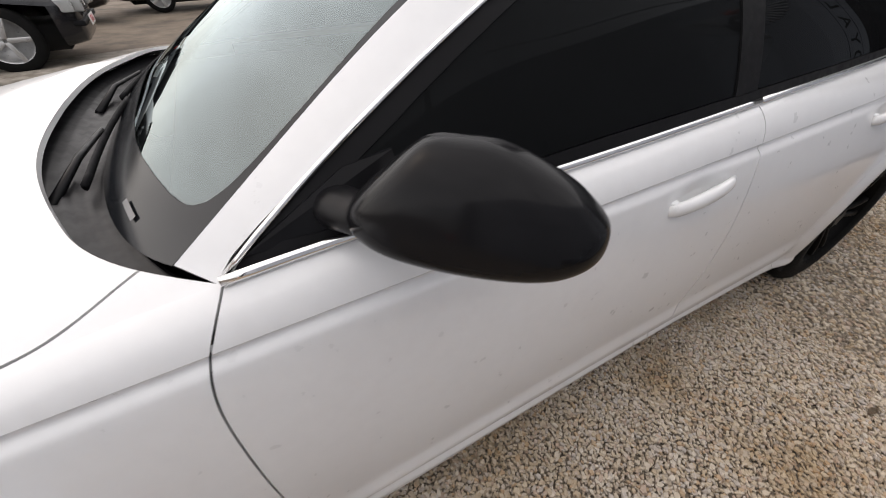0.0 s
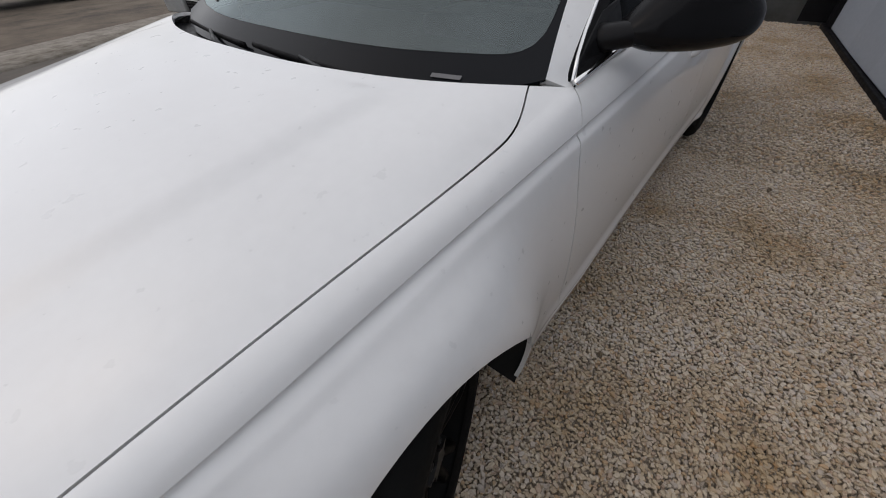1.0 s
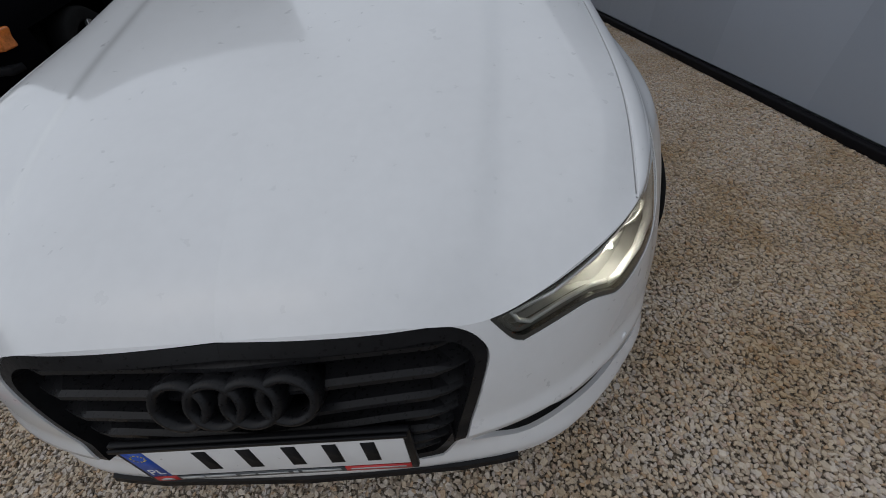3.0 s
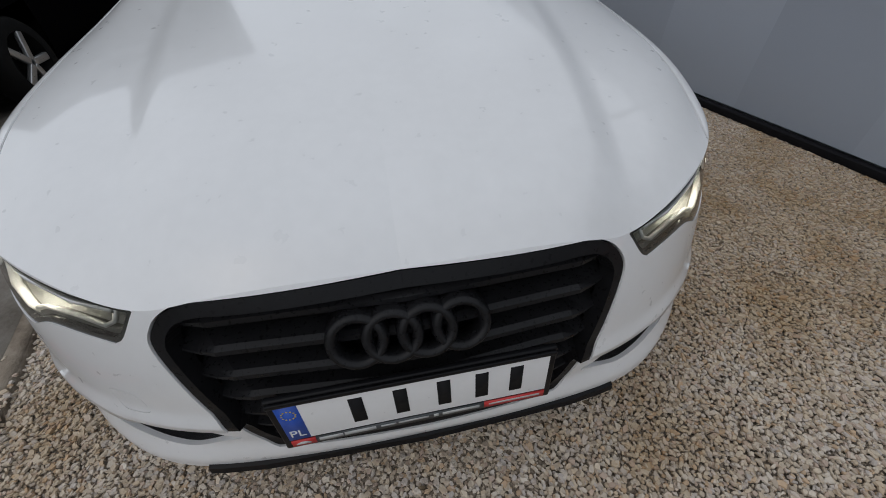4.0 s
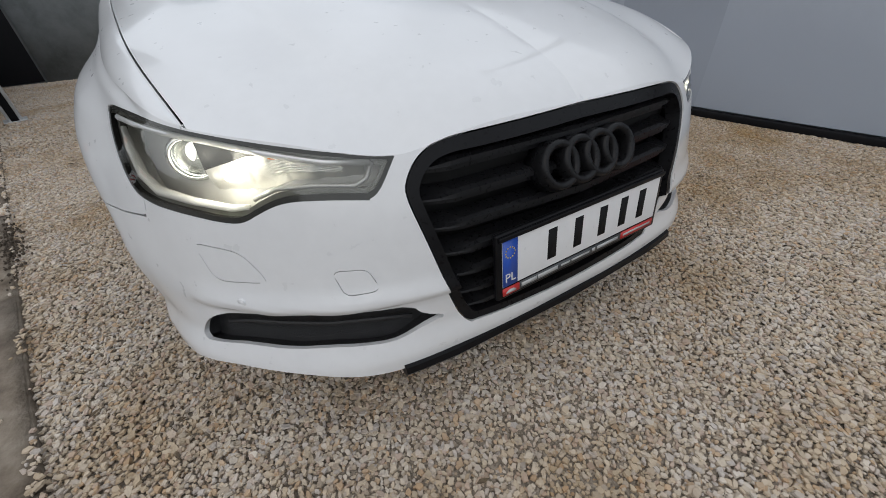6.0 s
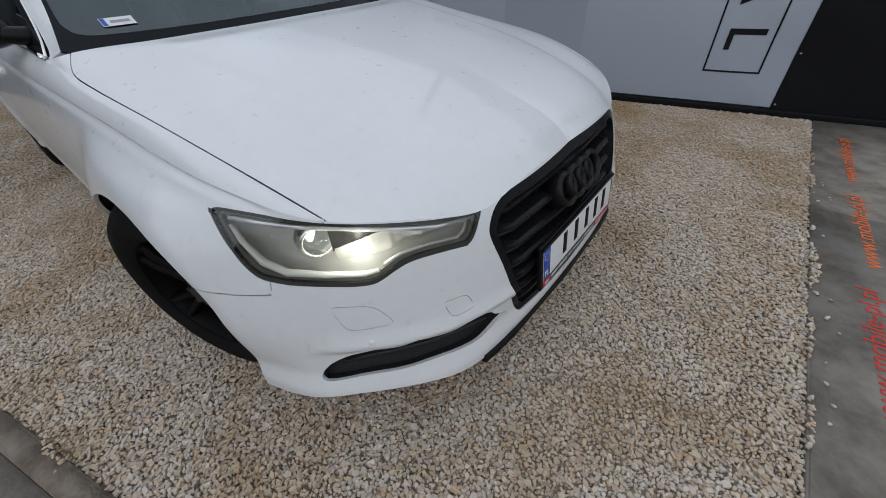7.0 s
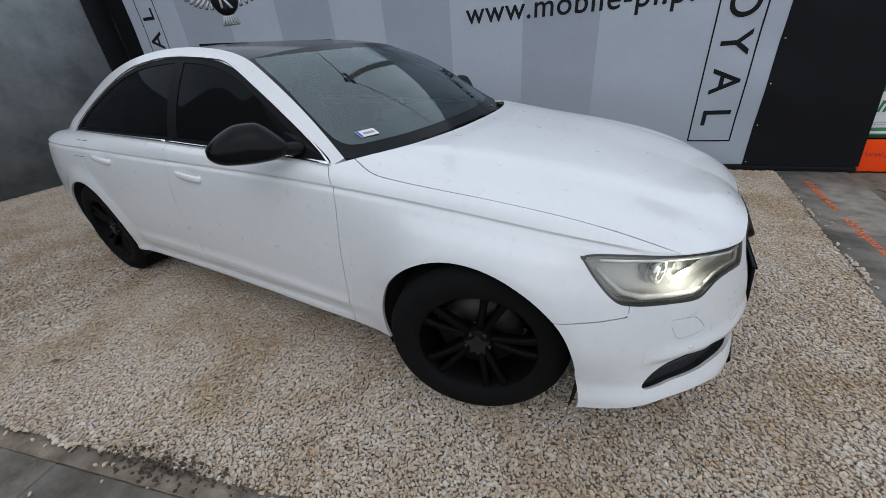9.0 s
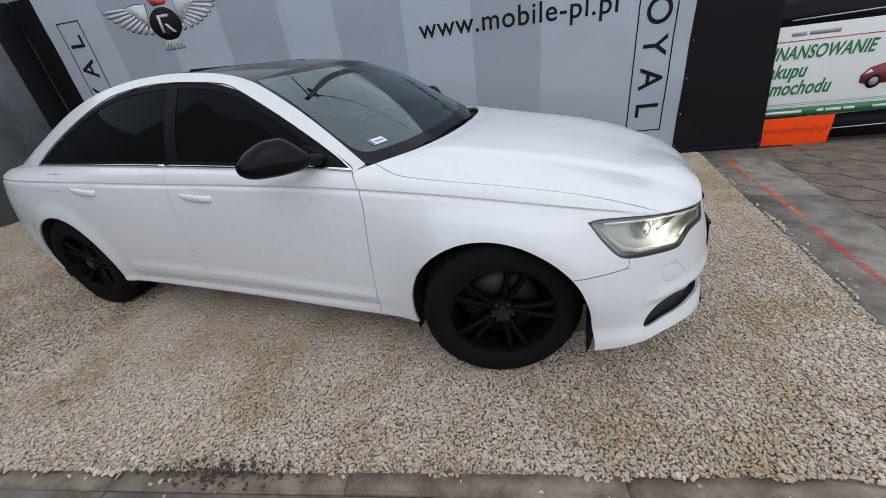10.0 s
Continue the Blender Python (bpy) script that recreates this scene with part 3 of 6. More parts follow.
post, panes = halves(panes, lambda x, y, z: g_b_post(x, y, z), 0.0008)
pair("door_post", post, SEALBLACK, car, depth=0.006)
pane_f, pane_r = halves(panes, lambda x, y, z: -(x + 1.75), 0.0)
for nm, b in (("front_side_window", pane_f), ("rear_side_window", pane_r)):
    for v in b.verts:
        v.co.y -= 0.004
    pair(nm, b, TINT, car, "dark tinted side window", depth=0.004)

CLEAR = polygon([(-1, 1.009), (0.40, 1.010), (0.55, 1.013), (0.67, 1.015), (0.718, 1.024), (0.737, 1.046), (0.726, 1.095), (0.690, 1.20), (0.612, 1.352), (0.56, 1.374), (-1, 1.396)], 2)
pane, frit = halves(outward(SCREENP), lambda x, y, z: CLEAR(y, z), 0.0003)
windscreen = whole("windscreen", pane, SCREEN, car, "clear windscreen reflecting the sky", depth=0.004)
whole("glass_border", frit, FRIT, windscreen, "black printed border of the glass", depth=0.005)
whole("roof", outward(ROOF), ROOFBLACK, car, "gloss black roof")
whole("rear_window", outward(REARSCREEN), TINT, car, depth=0.005)
whole("boot_lid", outward(BOOT), WHITE, car)


# ---- wheels ----
def wheel(name, at, steer, side):
    e = new(name)
    e.parent = car
    e.matrix_local = pose(*at, 0, 0, steer + (0 if side < 0 else 180))
    tagged(e, "black alloy wheel with a road tyre")
    R, W = 0.348, 0.124
    prof = [(0.225, -W + 0.012), (0.24, -W), (0.285, -W - 0.004), (0.322, -W + 0.008), (0.341, -W + 0.03)]
    for k in range(5):
        c = -0.066 + k * 0.033
        prof += [(R, c - 0.013), (R, c + 0.011), (R - 0.007, c + 0.0115), (R - 0.007, c + 0.0195)] if k < 4 else [(R, c - 0.013), (R, c + 0.013)]
    prof += [(0.341, W - 0.03), (0.322, W - 0.008), (0.285, W + 0.004), (0.24, W), (0.225, W - 0.012)]
    part("tyre", lathe(prof, 72, "y"), TYRE, e)
    rim = lathe([(0.236, -0.118), (0.230, -0.112), (0.218, -0.09), (0.205, -0.02), (0.205, 0.10), (0.236, 0.118)], 72, "y")
    part("rim", rim, RIM, e)
    for k in range(10):
        a = 2 * math.pi * (k // 2) / 5 + (0.17 if k % 2 else -0.17)
        bm = bmesh.new()
        sec = []
        for r, w, y, d in ((0.045, 0.020, -0.082, 0.05), (0.11, 0.015, -0.094, 0.035), (0.17, 0.014, -0.104, 0.03), (0.222, 0.019, -0.106, 0.035)):
            ring = [bm.verts.new((r, y + q[1] * d, q[0] * w)) for q in ((-1, 1), (-0.75, 0.1), (-0.3, 0), (0.3, 0), (0.75, 0.1), (1, 1))]
            sec.append(ring)
        for p, q in zip(sec, sec[1:]):
            for j in range(6):
                bm.faces.new((p[j], p[(j + 1) % 6], q[(j + 1) % 6], q[j]))
        bmesh.ops.recalc_face_normals(bm, faces=bm.faces[:])
        bmesh.ops.rotate(bm, cent=(0, 0, 0), matrix=Matrix.Rotation(a, 3, "Y"), verts=bm.verts)
        part("spoke", bm, RIM, e)
    part("hub_cap", lathe([(0.001, -0.100), (0.030, -0.099), (0.036, -0.094), (0.055, -0.085), (0.062, -0.05)], 40, "y"), RIM, e)
    star = bmesh.new()
    ring = [star.verts.new(((0.030 if j % 2 else 0.052) * math.sin(math.pi * j / 5), -0.103, (0.030 if j % 2 else 0.052) * math.cos(math.pi * j / 5))) for j in range(10)]
    r = bmesh.ops.extrude_face_region(star, geom=[star.faces.new(ring)])
    bmesh.ops.translate(star, vec=(0, 0.018, 0), verts=[v for v in r["geom"] if isinstance(v, bmesh.types.BMVert)])
    bmesh.ops.recalc_face_normals(star, faces=star.faces[:])
    part("hub_star", star, HUB, e, smooth=False)
    for j in range(5):
        a = 2 * math.pi * (j + 0.5) / 5
        nut = lathe([(0.001, -0.098), (0.008, -0.097), (0.009, -0.08)], 8, "y")
        bmesh.ops.translate(nut, vec=(0.046 * math.sin(a), 0, 0.046 * math.cos(a)), verts=nut.verts)
        part("wheel_bolt", nut, HUB, e)
    part("brake_disc", lathe([(0.05, -0.02), (0.165, -0.02), (0.168, -0.005), (0.165, 0.01), (0.05, 0.01)], 48, "y"), mat_disc, e)
    return e


mat_disc = mat("worn_steel_disc", (0.05, 0.047, 0.044), 0.5, metal=0.8, vary=0.2)
wheel("front_wheel", (0.020, -0.816, 0.347), 17, -1)
wheel("front_wheel", (0.006, 0.816, 0.347), 21, 1)
wheel("rear_wheel", (-2.912, -0.806, 0.344), 0, -1)
wheel("rear_wheel", (-2.912, 0.806, 0.344), 0, 1)



# ---- the car's nose: grille, plate, lights, ducts ----
def front_x(y, z):
    """How far forward the nose reaches at y, z."""
    y = abs(y)
    i = slice(0, 4)
    z0, z1, z2 = (np.interp(y, c[i, 1], c[i, 2]) for c in (LOW, FLANK, CREASE))
    x0, x1, x2 = (np.interp(y, c[i, 1], c[i, 0]) for c in (LOW, FLANK, CREASE))
    l0 = (z - z1) * (z - z2) / ((z0 - z1) * (z0 - z2))
    l1 = (z - z0) * (z - z2) / ((z1 - z0) * (z1 - z2))
    l2 = (z - z0) * (z - z1) / ((z2 - z0) * (z2 - z1))
    return float(l0 * x0 + l1 * x1 + l2 * x2)


grille = new("grille")
grille.parent = car
tagged(grille, "black wrapped radiator grille with horizontal slats")
FRAME_IN = polygon([(-1, 0.696), (0.29, 0.694), (0.348, 0.688), (0.378, 0.668), (0.395, 0.640), (0.395, 0.622), (0.380, 0.555), (0.341, 0.402), (0.314, 0.332), (0.288, 0.309), (-1, 0.305)], 2)
_, band = halves(piece(lambda x, y, z: np.where(x > 0.5, GRILLE(y, z) + 0.001, 1.0)), lambda x, y, z: np.where(x > 0.5, FRAME_IN(y, z), 1.0), 0.0002)
GRILLEBLACK = mat("rubbed_black_wrap", (0.009, 0.009, 0.010), 0.33, vary=0.3, size=9, spec=0.14, bump=0.05, bump_size=60)
whole("grille_frame", sunk(band, 0.003), GRILLEBLACK, grille, depth=0.035)
HALF = polygon([(-1, 0.75), (0.30, 0.75), (0.37, 0.700), (0.405, 0.66), (0.404, 0.62), (0.355, 0.40), (0.335, 0.325), (0.30, 0.296), (-1, 0.290)], 1)


def half_width(z):
    ys = np.linspace(0.1, 0.45, 200)
    return float(ys[np.argmax(HALF(ys, np.full(200, z)) > 0)])


SLATBLACK = mat("black_slat_wrap", (0.010, 0.010, 0.011), 0.32, vary=0.3, size=14, spec=0.2)
for z in (0.660, 0.603, 0.546, 0.489, 0.434, 0.382, 0.335):
    w = half_width(z) - 0.012
    bm, rows = bmesh.new(), []
    for y in np.linspace(-w, w, 25):
        fx = front_x(y, z) - 0.016 - 0.012 * float(ease(w - 0.06, w, abs(y)))
        notch = 0.35 + 0.65 * float(ease(w - 0.02, w - 0.075, abs(y)))
        sec = [(-0.05, 0.016), (-0.010, 0.017 * notch), (0.001, 0.013 * notch), (0.003, 0.004 * notch), (-0.008, 0.001), (-0.006, -0.009), (-0.05, -0.012)]
        rows.append([bm.verts.new((fx + a, y, z + b)) for a, b in sec])
    for p, q in zip(rows, rows[1:]):
        for j in range(7):
            bm.faces.new((p[j], p[(j + 1) % 7], q[(j + 1) % 7], q[j]))
    bm.faces.new(rows[0]), bm.faces.new(rows[-1][::-1])
    bmesh.ops.recalc_face_normals(bm, faces=bm.faces[:])
    part("slat", bm, SLATBLACK, grille, smooth=False)
part("grille_backing", box(0.795, 0.80, -0.40, 0.40, 0.25, 0.72), UNDER, grille)
for sgn in (1, -1):
    part("grille_side_liner", box(0.45, 0.828, sgn * 0.429 - 0.004, sgn * 0.429 + 0.004, 0.402, 0.62), UNDER, grille)
    part("grille_side_liner", box(0.45, 0.800, sgn * 0.429 - 0.004, sgn * 0.429 + 0.004, 0.22, 0.400), UNDER, grille)

emblem = new("emblem")
emblem.parent = car
tagged(emblem, "four black interlinked rings")
for k in range(4):
    yc = 0.0593 * (k - 1.5)
    prof = [(0.0335, -0.045), (0.0335, 0.000), (0.0355, 0.008), (0.0410, 0.013), (0.0480, 0.012), (0.0520, 0.006), (0.0540, -0.004), (0.0550, -0.045)]
    bm = lathe(prof, 40, "x", close=True)
    bmesh.ops.transform(bm, matrix=pose(0.898 - 0.002 * abs(k - 1.5), yc, 0.620, 0, -25, 0), verts=bm.verts)
    part("emblem_ring", bm, SLATBLACK, emblem)

STRIPDARK = mat("dark_strip", (0.055, 0.06, 0.065), 0.4)
STRIPTEXT = mat("pale_strip_print", (0.45, 0.46, 0.46), 0.5)
plate = new("plate")
plate.parent = car
plate.matrix_local = pose(0.932, 0.0, 0.4555, 90, 0, 90) @ pose(0, 0, 0, -6, 0, 0)
tagged(plate, "white registration plate with a blue edge in a black holder")
part("holder", box(-0.272, 0.272, -0.088, 0.072, -0.014, -0.001, 0.004), BLACK, plate)
rail = box(-0.268, 0.268, 0.058, 0.068, 0, 0.006, 0.002)
part("holder_rim", rail, BLACK, plate)
part("plate_sheet", box(-0.258, 0.258, -0.056, 0.056, -0.001, 0.001, 0.0005), PLATEWHITE, plate)
part("country_band", box(-0.258, -0.218, -0.056, 0.056, 0.001, 0.0015), PLATEBLUE, plate)
for k in range(12):
    a = 2 * math.pi * k / 12
    bm = prism([(0.0022 * (1 if j % 2 else 0.45) * math.sin(math.pi * j / 5), 0.0022 * (1 if j % 2 else 0.45) * math.cos(math.pi * j / 5)) for j in range(10)], 0.0006, pose(-0.238 + 0.0125 * math.cos(a), 0.026 + 0.0125 * math.sin(a), 0.0015))
    part("star", bm, YELLOW, plate)
lettering("country_letters", "PL", 0.030, PLATEWHITE, pose(-0.238, -0.036, 0.0018), plate, 0.0003)
for y0 in (-0.118, -0.036, 0.047, 0.122, 0.192):
    part("plate_bar", box(y0 - 0.013, y0 + 0.013, -0.036, 0.040, 0.001, 0.0017), INK, plate)
part("strip_red_end", box(-0.258, -0.212, -0.080, -0.061, -0.001, 0.0012), RED, plate)
part("strip_middle", box(-0.212, 0.128, -0.080, -0.061, -0.001, 0.001), STRIPDARK, plate)
part("strip_red_end", box(0.128, 0.258, -0.080, -0.061, -0.001, 0.0012), RED, plate)
for a, b, h in ((-0.206, -0.160, 0.0052), (-0.157, -0.095, 0.0052), (-0.085, -0.055, 0.0028), (-0.050, 0.012, 0.0028), (0.022, 0.032, 0.0050), (0.040, 0.118, 0.0045)):
    part("strip_bar", box(a, b, -0.0705 - h, -0.0705 + h, 0.001, 0.0014), STRIPTEXT, plate)
part("strip_bar", box(0.138, 0.248, -0.0735, -0.0675, 0.0012, 0.0016), STRIPTEXT, plate)
part("strip_bar", prism([(-0.250, -0.076), (-0.222, -0.076), (-0.222, -0.072), (-0.230, -0.067), (-0.240, -0.067), (-0.250, -0.072)], 0.0004, pose(0, 0, 0.0013)), STRIPTEXT, plate)

# black lip under the bumper
bm, rows = bmesh.new(), []
for y in np.linspace(-0.485, 0.485, 31):
    x = float(np.interp(abs(y), LOW[:4, 1], LOW[:4, 0]))
    out = 0.016
    sec = [(-0.06, 0.248), (0.004, 0.248), (out, 0.242), (out + 0.004, 0.226), (out - 0.004, 0.212), (-0.06, 0.205)]
    rows.append([bm.verts.new((x + a, y, z)) for a, z in sec])
for p, q in zip(rows, rows[1:]):
    for j in range(6):
        bm.faces.new((p[j], p[(j + 1) % 6], q[(j + 1) % 6], q[j]))
bm.faces.new(rows[0]), bm.faces.new(rows[-1][::-1])
bmesh.ops.recalc_face_normals(bm, faces=bm.faces[:])
part("front_lip", bm, BLACK, car, "black front splitter lip", smooth=False)

DUCTBLACK = mat("grained_black_plastic", (0.016, 0.016, 0.017), 0.5, vary=0.3, size=60, bump=0.3, bump_size=400)
# air ducts: a dark floor behind the opening with two blades
duct = sunk(piece(lambda x, y, z: g_duct(x, y, z) - 0.003), 0.040)
pair("air_duct", duct, DUCTBLACK, car, "black lower air intake", depth=-0.027)


# parking sensors
for sgn in (1, -1):
    for x, y, z in ((0.7195, 0.7355, 0.441),):
        nrm = Vector((0.66, 0.75, 0))
        m = Matrix.Translation((x, sgn * y, z)) @ Vector((nrm.x, sgn * nrm.y, 0.05)).to_track_quat("Z", "Y").to_matrix().to_4x4()
        bm = lathe([(0.0005, 0.0024), (0.0075, 0.0024), (0.0076, 0.0006), (0.0090, 0.0006), (0.0092, 0.0024), (0.0104, 0.0016), (0.0106, -0.01)], 24, "z")
        bmesh.ops.transform(bm, matrix=m, verts=bm.verts)
        part("parking_sensor", bm, WHITE, front_bumper)

# headlights
SILVER = mat("headlight_reflector", (0.85, 0.85, 0.83), 0.22, metal=1.0)
GREYBOWL = mat("headlight_grey_bowl", (0.58, 0.58, 0.56), 0.45, metal=0.35)
TRIM = mat("satin_silver_trim", (0.66, 0.66, 0.65), 0.3, metal=0.35)
DRL = mat("frosted_light_guide", (0.84, 0.84, 0.82), 0.3, coat=0.5)
LENSEDGE = mat("smoked_lens_edge", (0.040, 0.040, 0.036), 0.12, spec=0.5, vary=0.2, size=20)
BEZEL = mat("grey_headlight_bezel", (0.20, 0.20, 0.18), 0.35, metal=0.3, vary=0.15, size=30)
FACET = mat("silvered_signal_reflector", (0.82, 0.82, 0.80), 0.36, metal=0.8)
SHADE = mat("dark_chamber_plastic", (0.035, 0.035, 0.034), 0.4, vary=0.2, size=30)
BEAM = lit("headlight_bulb", (1.0, 0.94, 0.78), 6.0)
BULB = lit("reflector_bulb_glow", (1.0, 0.94, 0.80), 45.0)
AMBER = mat("amber_reflector", (0.55, 0.16, 0.02), 0.3, coat=1.0)
PROJ = glass("projector_glass", (0.9, 0.95, 1.0), clear=0.6)


def skin_point(w, z, depth=0.0):
    """The flank's point whose y - x is w at height z, pushed in by depth, and its normal."""
    best = SIDE.reshape(-1, 3)
    nose = best[:, 0] > 0.15
    c = best[nose]
    i = np.argmin((c[:, 1] - c[:, 0] - w) ** 2 + (c[:, 2] - z) ** 2)
    p = c[i]
    k = int(np.argmin(np.abs(flank(ts)[:, 1] - flank(ts)[:, 0] - w)))
    d = flank(ts[k : k + 1] + 1e-3)[0] - flank(ts[k : k + 1] - 1e-3)[0]
    n = np.array([d[1], -d[0], 0.0])
    n /= np.linalg.norm(n)
    if n @ np.array([1, 1, 0]) < 0:
        n = -n
    p = np.array([p[0] + (p[1] - p[0] - w) / 2, p[1] - (p[1] - p[0] - w) / 2, z])
    return Vector(p - n * depth), Vector(n)


for sgn in (1, -1):
    vane = tube([skin_point(w, z, 0.022)[0] for w, z in ((-0.43, 0.352), (-0.33, 0.360), (-0.2, 0.363), (-0.05, 0.362), (0.06, 0.357), (0.15, 0.345))], 0.004, 8, squash=1.6)
    part("duct_vane", vane if sgn > 0 else mirrored(vane), DUCTBLACK, car)
    lamp = new("headlight")
    lamp.parent = car
    tagged(lamp, "lit headlight with clear lens and black surround")

    def add(name, bm, material, label=""):
        return part(name, bm if sgn > 0 else mirrored(bm), material, lamp, label)

    bowl = sunk(piece(lambda x, y, z: g_head(x, y, z) + 0.006), 0.055)
    add("bowl", flange(bowl, -0.05), GREYBOWL)
    border, inner = halves(piece(g_head), lambda x, y, z: -(g_head(x, y, z - 0.002) + 0.0085), 0.0002)[0:2]
    add("lens_border", flange(sunk(border, 0.002), 0.010), LENSEDGE, "dark smoked edge of the headlight lens")
    add("lens", sunk(inner, 0.002), LENS)
    bezel = halves(piece(g_head), lambda x, y, z: -(g_head(x, y, z - 0.002) + 0.0175), 0.0002)[0]
    add("bezel", flange(sunk(bezel, 0.013), 0.012), BEZEL, "grey inner bezel behind the lens")
    # bright upper rim and inner end
    top = [skin_point(w, z - 0.006, 0.006)[0] for w, z in ((-0.350, 0.697), (-0.25, 0.704), (-0.12, 0.722), (0.02, 0.739), (0.16, 0.748), (0.30, 0.752), (0.40, 0.755))]
    add("upper_trim", tube(top, 0.0045, 8, squash=1.3), TRIM)
    end = [skin_point(w, z, 0.012)[0] for w, z in ((-0.352, 0.690), (-0.342, 0.665), (-0.318, 0.655), (-0.22, 0.660), (-0.13, 0.658), (-0.07, 0.640))]
    add("inner_trim", tube(end, 0.0045, 8), TRIM)
    strip = [skin_point(w, z, 0.014)[0] for w, z in ((0.415, 0.728), (0.385, 0.695), (0.33, 0.652), (0.25, 0.634), (0.12, 0.629), (0.0, 0.622), (-0.05, 0.625))]
    add("daylight_strip", tube(strip, [0.005, 0.008, 0.0095, 0.0095, 0.008, 0.007, 0.005], 10), DRL)
    # low beam projector in a bright ring
    p, n = skin_point(0.145, 0.692, 0.045)
    look_out = (n * 0.35 + Vector((1, 0.1, 0))).normalized()
    m = Matrix.Translation(p) @ look_out.to_track_quat("Z", "Y").to_matrix().to_4x4()
    ringb = lathe([(0.034, -0.02), (0.034, 0.012), (0.038, 0.016), (0.044, 0.010), (0.047, -0.02)], 40, "z", close=True)
    bmesh.ops.transform(ringb, matrix=m, verts=ringb.verts)
    add("projector_ring", ringb, SILVER)
    ball = lathe([(0.0005, -0.016), (0.012, -0.016), (0.018, -0.018), (0.021, -0.022)], 32, "z")
    bmesh.ops.transform(ball, matrix=m, verts=ball.verts)
    add("projector_bulb", ball, BEAM, "glowing projector bulb")
    dome = lathe([(0.0005, 0.022), (0.010, 0.0205), (0.019, 0.016), (0.027, 0.008), (0.0335, -0.004)], 32, "z")
    bmesh.ops.transform(dome, matrix=m, verts=dome.verts)
    add("projector_dome", dome, PROJ)
    barrel = lathe([(0.0335, 0.0), (0.0335, -0.045), (0.001, -0.046)], 32, "z")
    bmesh.ops.transform(barrel, matrix=m, verts=barrel.verts)
    add("projector_barrel", barrel, SILVER)
    # second chamber: a bright wedge that runs into the ribbed turn signal
    WW, ZZ = np.meshgrid(np.linspace(-0.335, 0.085, 40), np.linspace(0.0, 1.0, 60), indexing="ij")
    face = np.zeros(WW.shape + (3,))
    for i in range(40):
        lo_z, hi_z = np.interp(WW[i, 0], (-0.335, -0.15, -0.06, 0.085), (0.655, 0.655, 0.636, 0.630)), np.interp(WW[i, 0], (-0.335, -0.12, -0.05, 0.085), (0.694, 0.712, 0.706, 0.678))
        p0, nn = skin_point(WW[i, 0], 0.67, 0.034)
        for j in range(60):
            u = ZZ[i, j]
            ripple = 0.0012 * math.sin(2 * math.pi * 11 * (u + 0.35 * (WW[i, 0] + 0.19) ** 2 / 0.02)) * float(ease(0.25, 0.4, u)) * float(ease(-0.30, -0.27, WW[i, 0]) * ease(-0.09, -0.12, WW[i, 0]))
            q = p0 - nn * (0.016 * (1 - u) ** 2 - ripple)
            face[i, j] = (q.x, q.y, lo_z + (hi_z - lo_z) * u)
    add("turn_reflector", outward(face), FACET)
    # dark wall of the second chamber, between the wedge and the upper strip
    wall_w = np.linspace(-0.12, 0.092, 16)
    shade = np.zeros((16, 8, 3))
    for i, w in enumerate(wall_w):
        z0, z1 = np.interp(w, (-0.12, -0.05, 0.092), (0.708, 0.700, 0.668)), np.interp(w, (-0.12, 0.02, 0.092), (0.714, 0.727, 0.732))
        p0, nn = skin_point(w, 0.69, 0.031)
        for j in range(8):
            shade[i, j] = (p0.x, p0.y, z0 + (z1 - z0) * j / 7)
    add("chamber_wall", outward(shade), SHADE)
    # a small glowing bulb lights the wedge
    c0 = skin_point(0.020, 0.664, 0.036)[0]
    m2 = Matrix.Translation(c0) @ Vector((1, 0.12, 0.32)).to_track_quat("Z", "Y").to_matrix().to_4x4() @ Matrix.Diagonal((1.15, 0.88, 1, 1))
    glow = lathe([(0.0003, 0.004), (0.004, 0.003), (0.006, -0.002), (0.006, -0.012), (0.004, -0.018), (0.0003, -0.019)], 20, "z")
    bmesh.ops.transform(glow, matrix=m2, verts=glow.verts)
    add("reflector_bulb", glow, BULB, "glowing bulb")
    for q, power in ((skin_point(0.125, 0.690, 0.010)[0], 0.022), (m2 @ Vector((0, 0, 0.016)), 0.21)):
        ld = bpy.data.lights.new("bulb_light", "POINT")
        ld.energy, ld.shadow_soft_size, ld.color = power, 0.012, (1.0, 0.93, 0.76)
        lo = new("bulb_light", ld)
        lo.parent = lamp
        lo.matrix_local = Matrix.Translation((q.x, sgn * q.y, q.z))
    q, nn = skin_point(-0.17, 0.703, 0.026)
    amb = box(-0.045, 0.045, -0.002, 0.002, -0.003, 0.003, 0.001, m=Matrix.Translation(q) @ Vector((nn.x, nn.y, 0)).to_track_quat("Y", "Z").to_matrix().to_4x4())
    add("amber_strip", amb, AMBER)



# ---- trim, mirrors, cabin ----
def green_y(x, z):
    """The side of the cabin at x, z."""
    b, t = waist_x(np.array([-x]))[0], ROOF_EDGE(np.array([-x]))[0]
    w = min(max((z - b[1]) / max(t[1] - b[1], 1e-6), 0), 1)
    return float(b[0] + (t[0] - b[0]) * w + 0.030 * 4 * w * (1 - w) * ease(-0.56, -0.9, np.array(x)) * ease(-3.62, -3.3, np.array(x)))


def strip(points, radius, squash=1.0):
    bm = tube(points, radius, 8, squash=squash)
    return bm


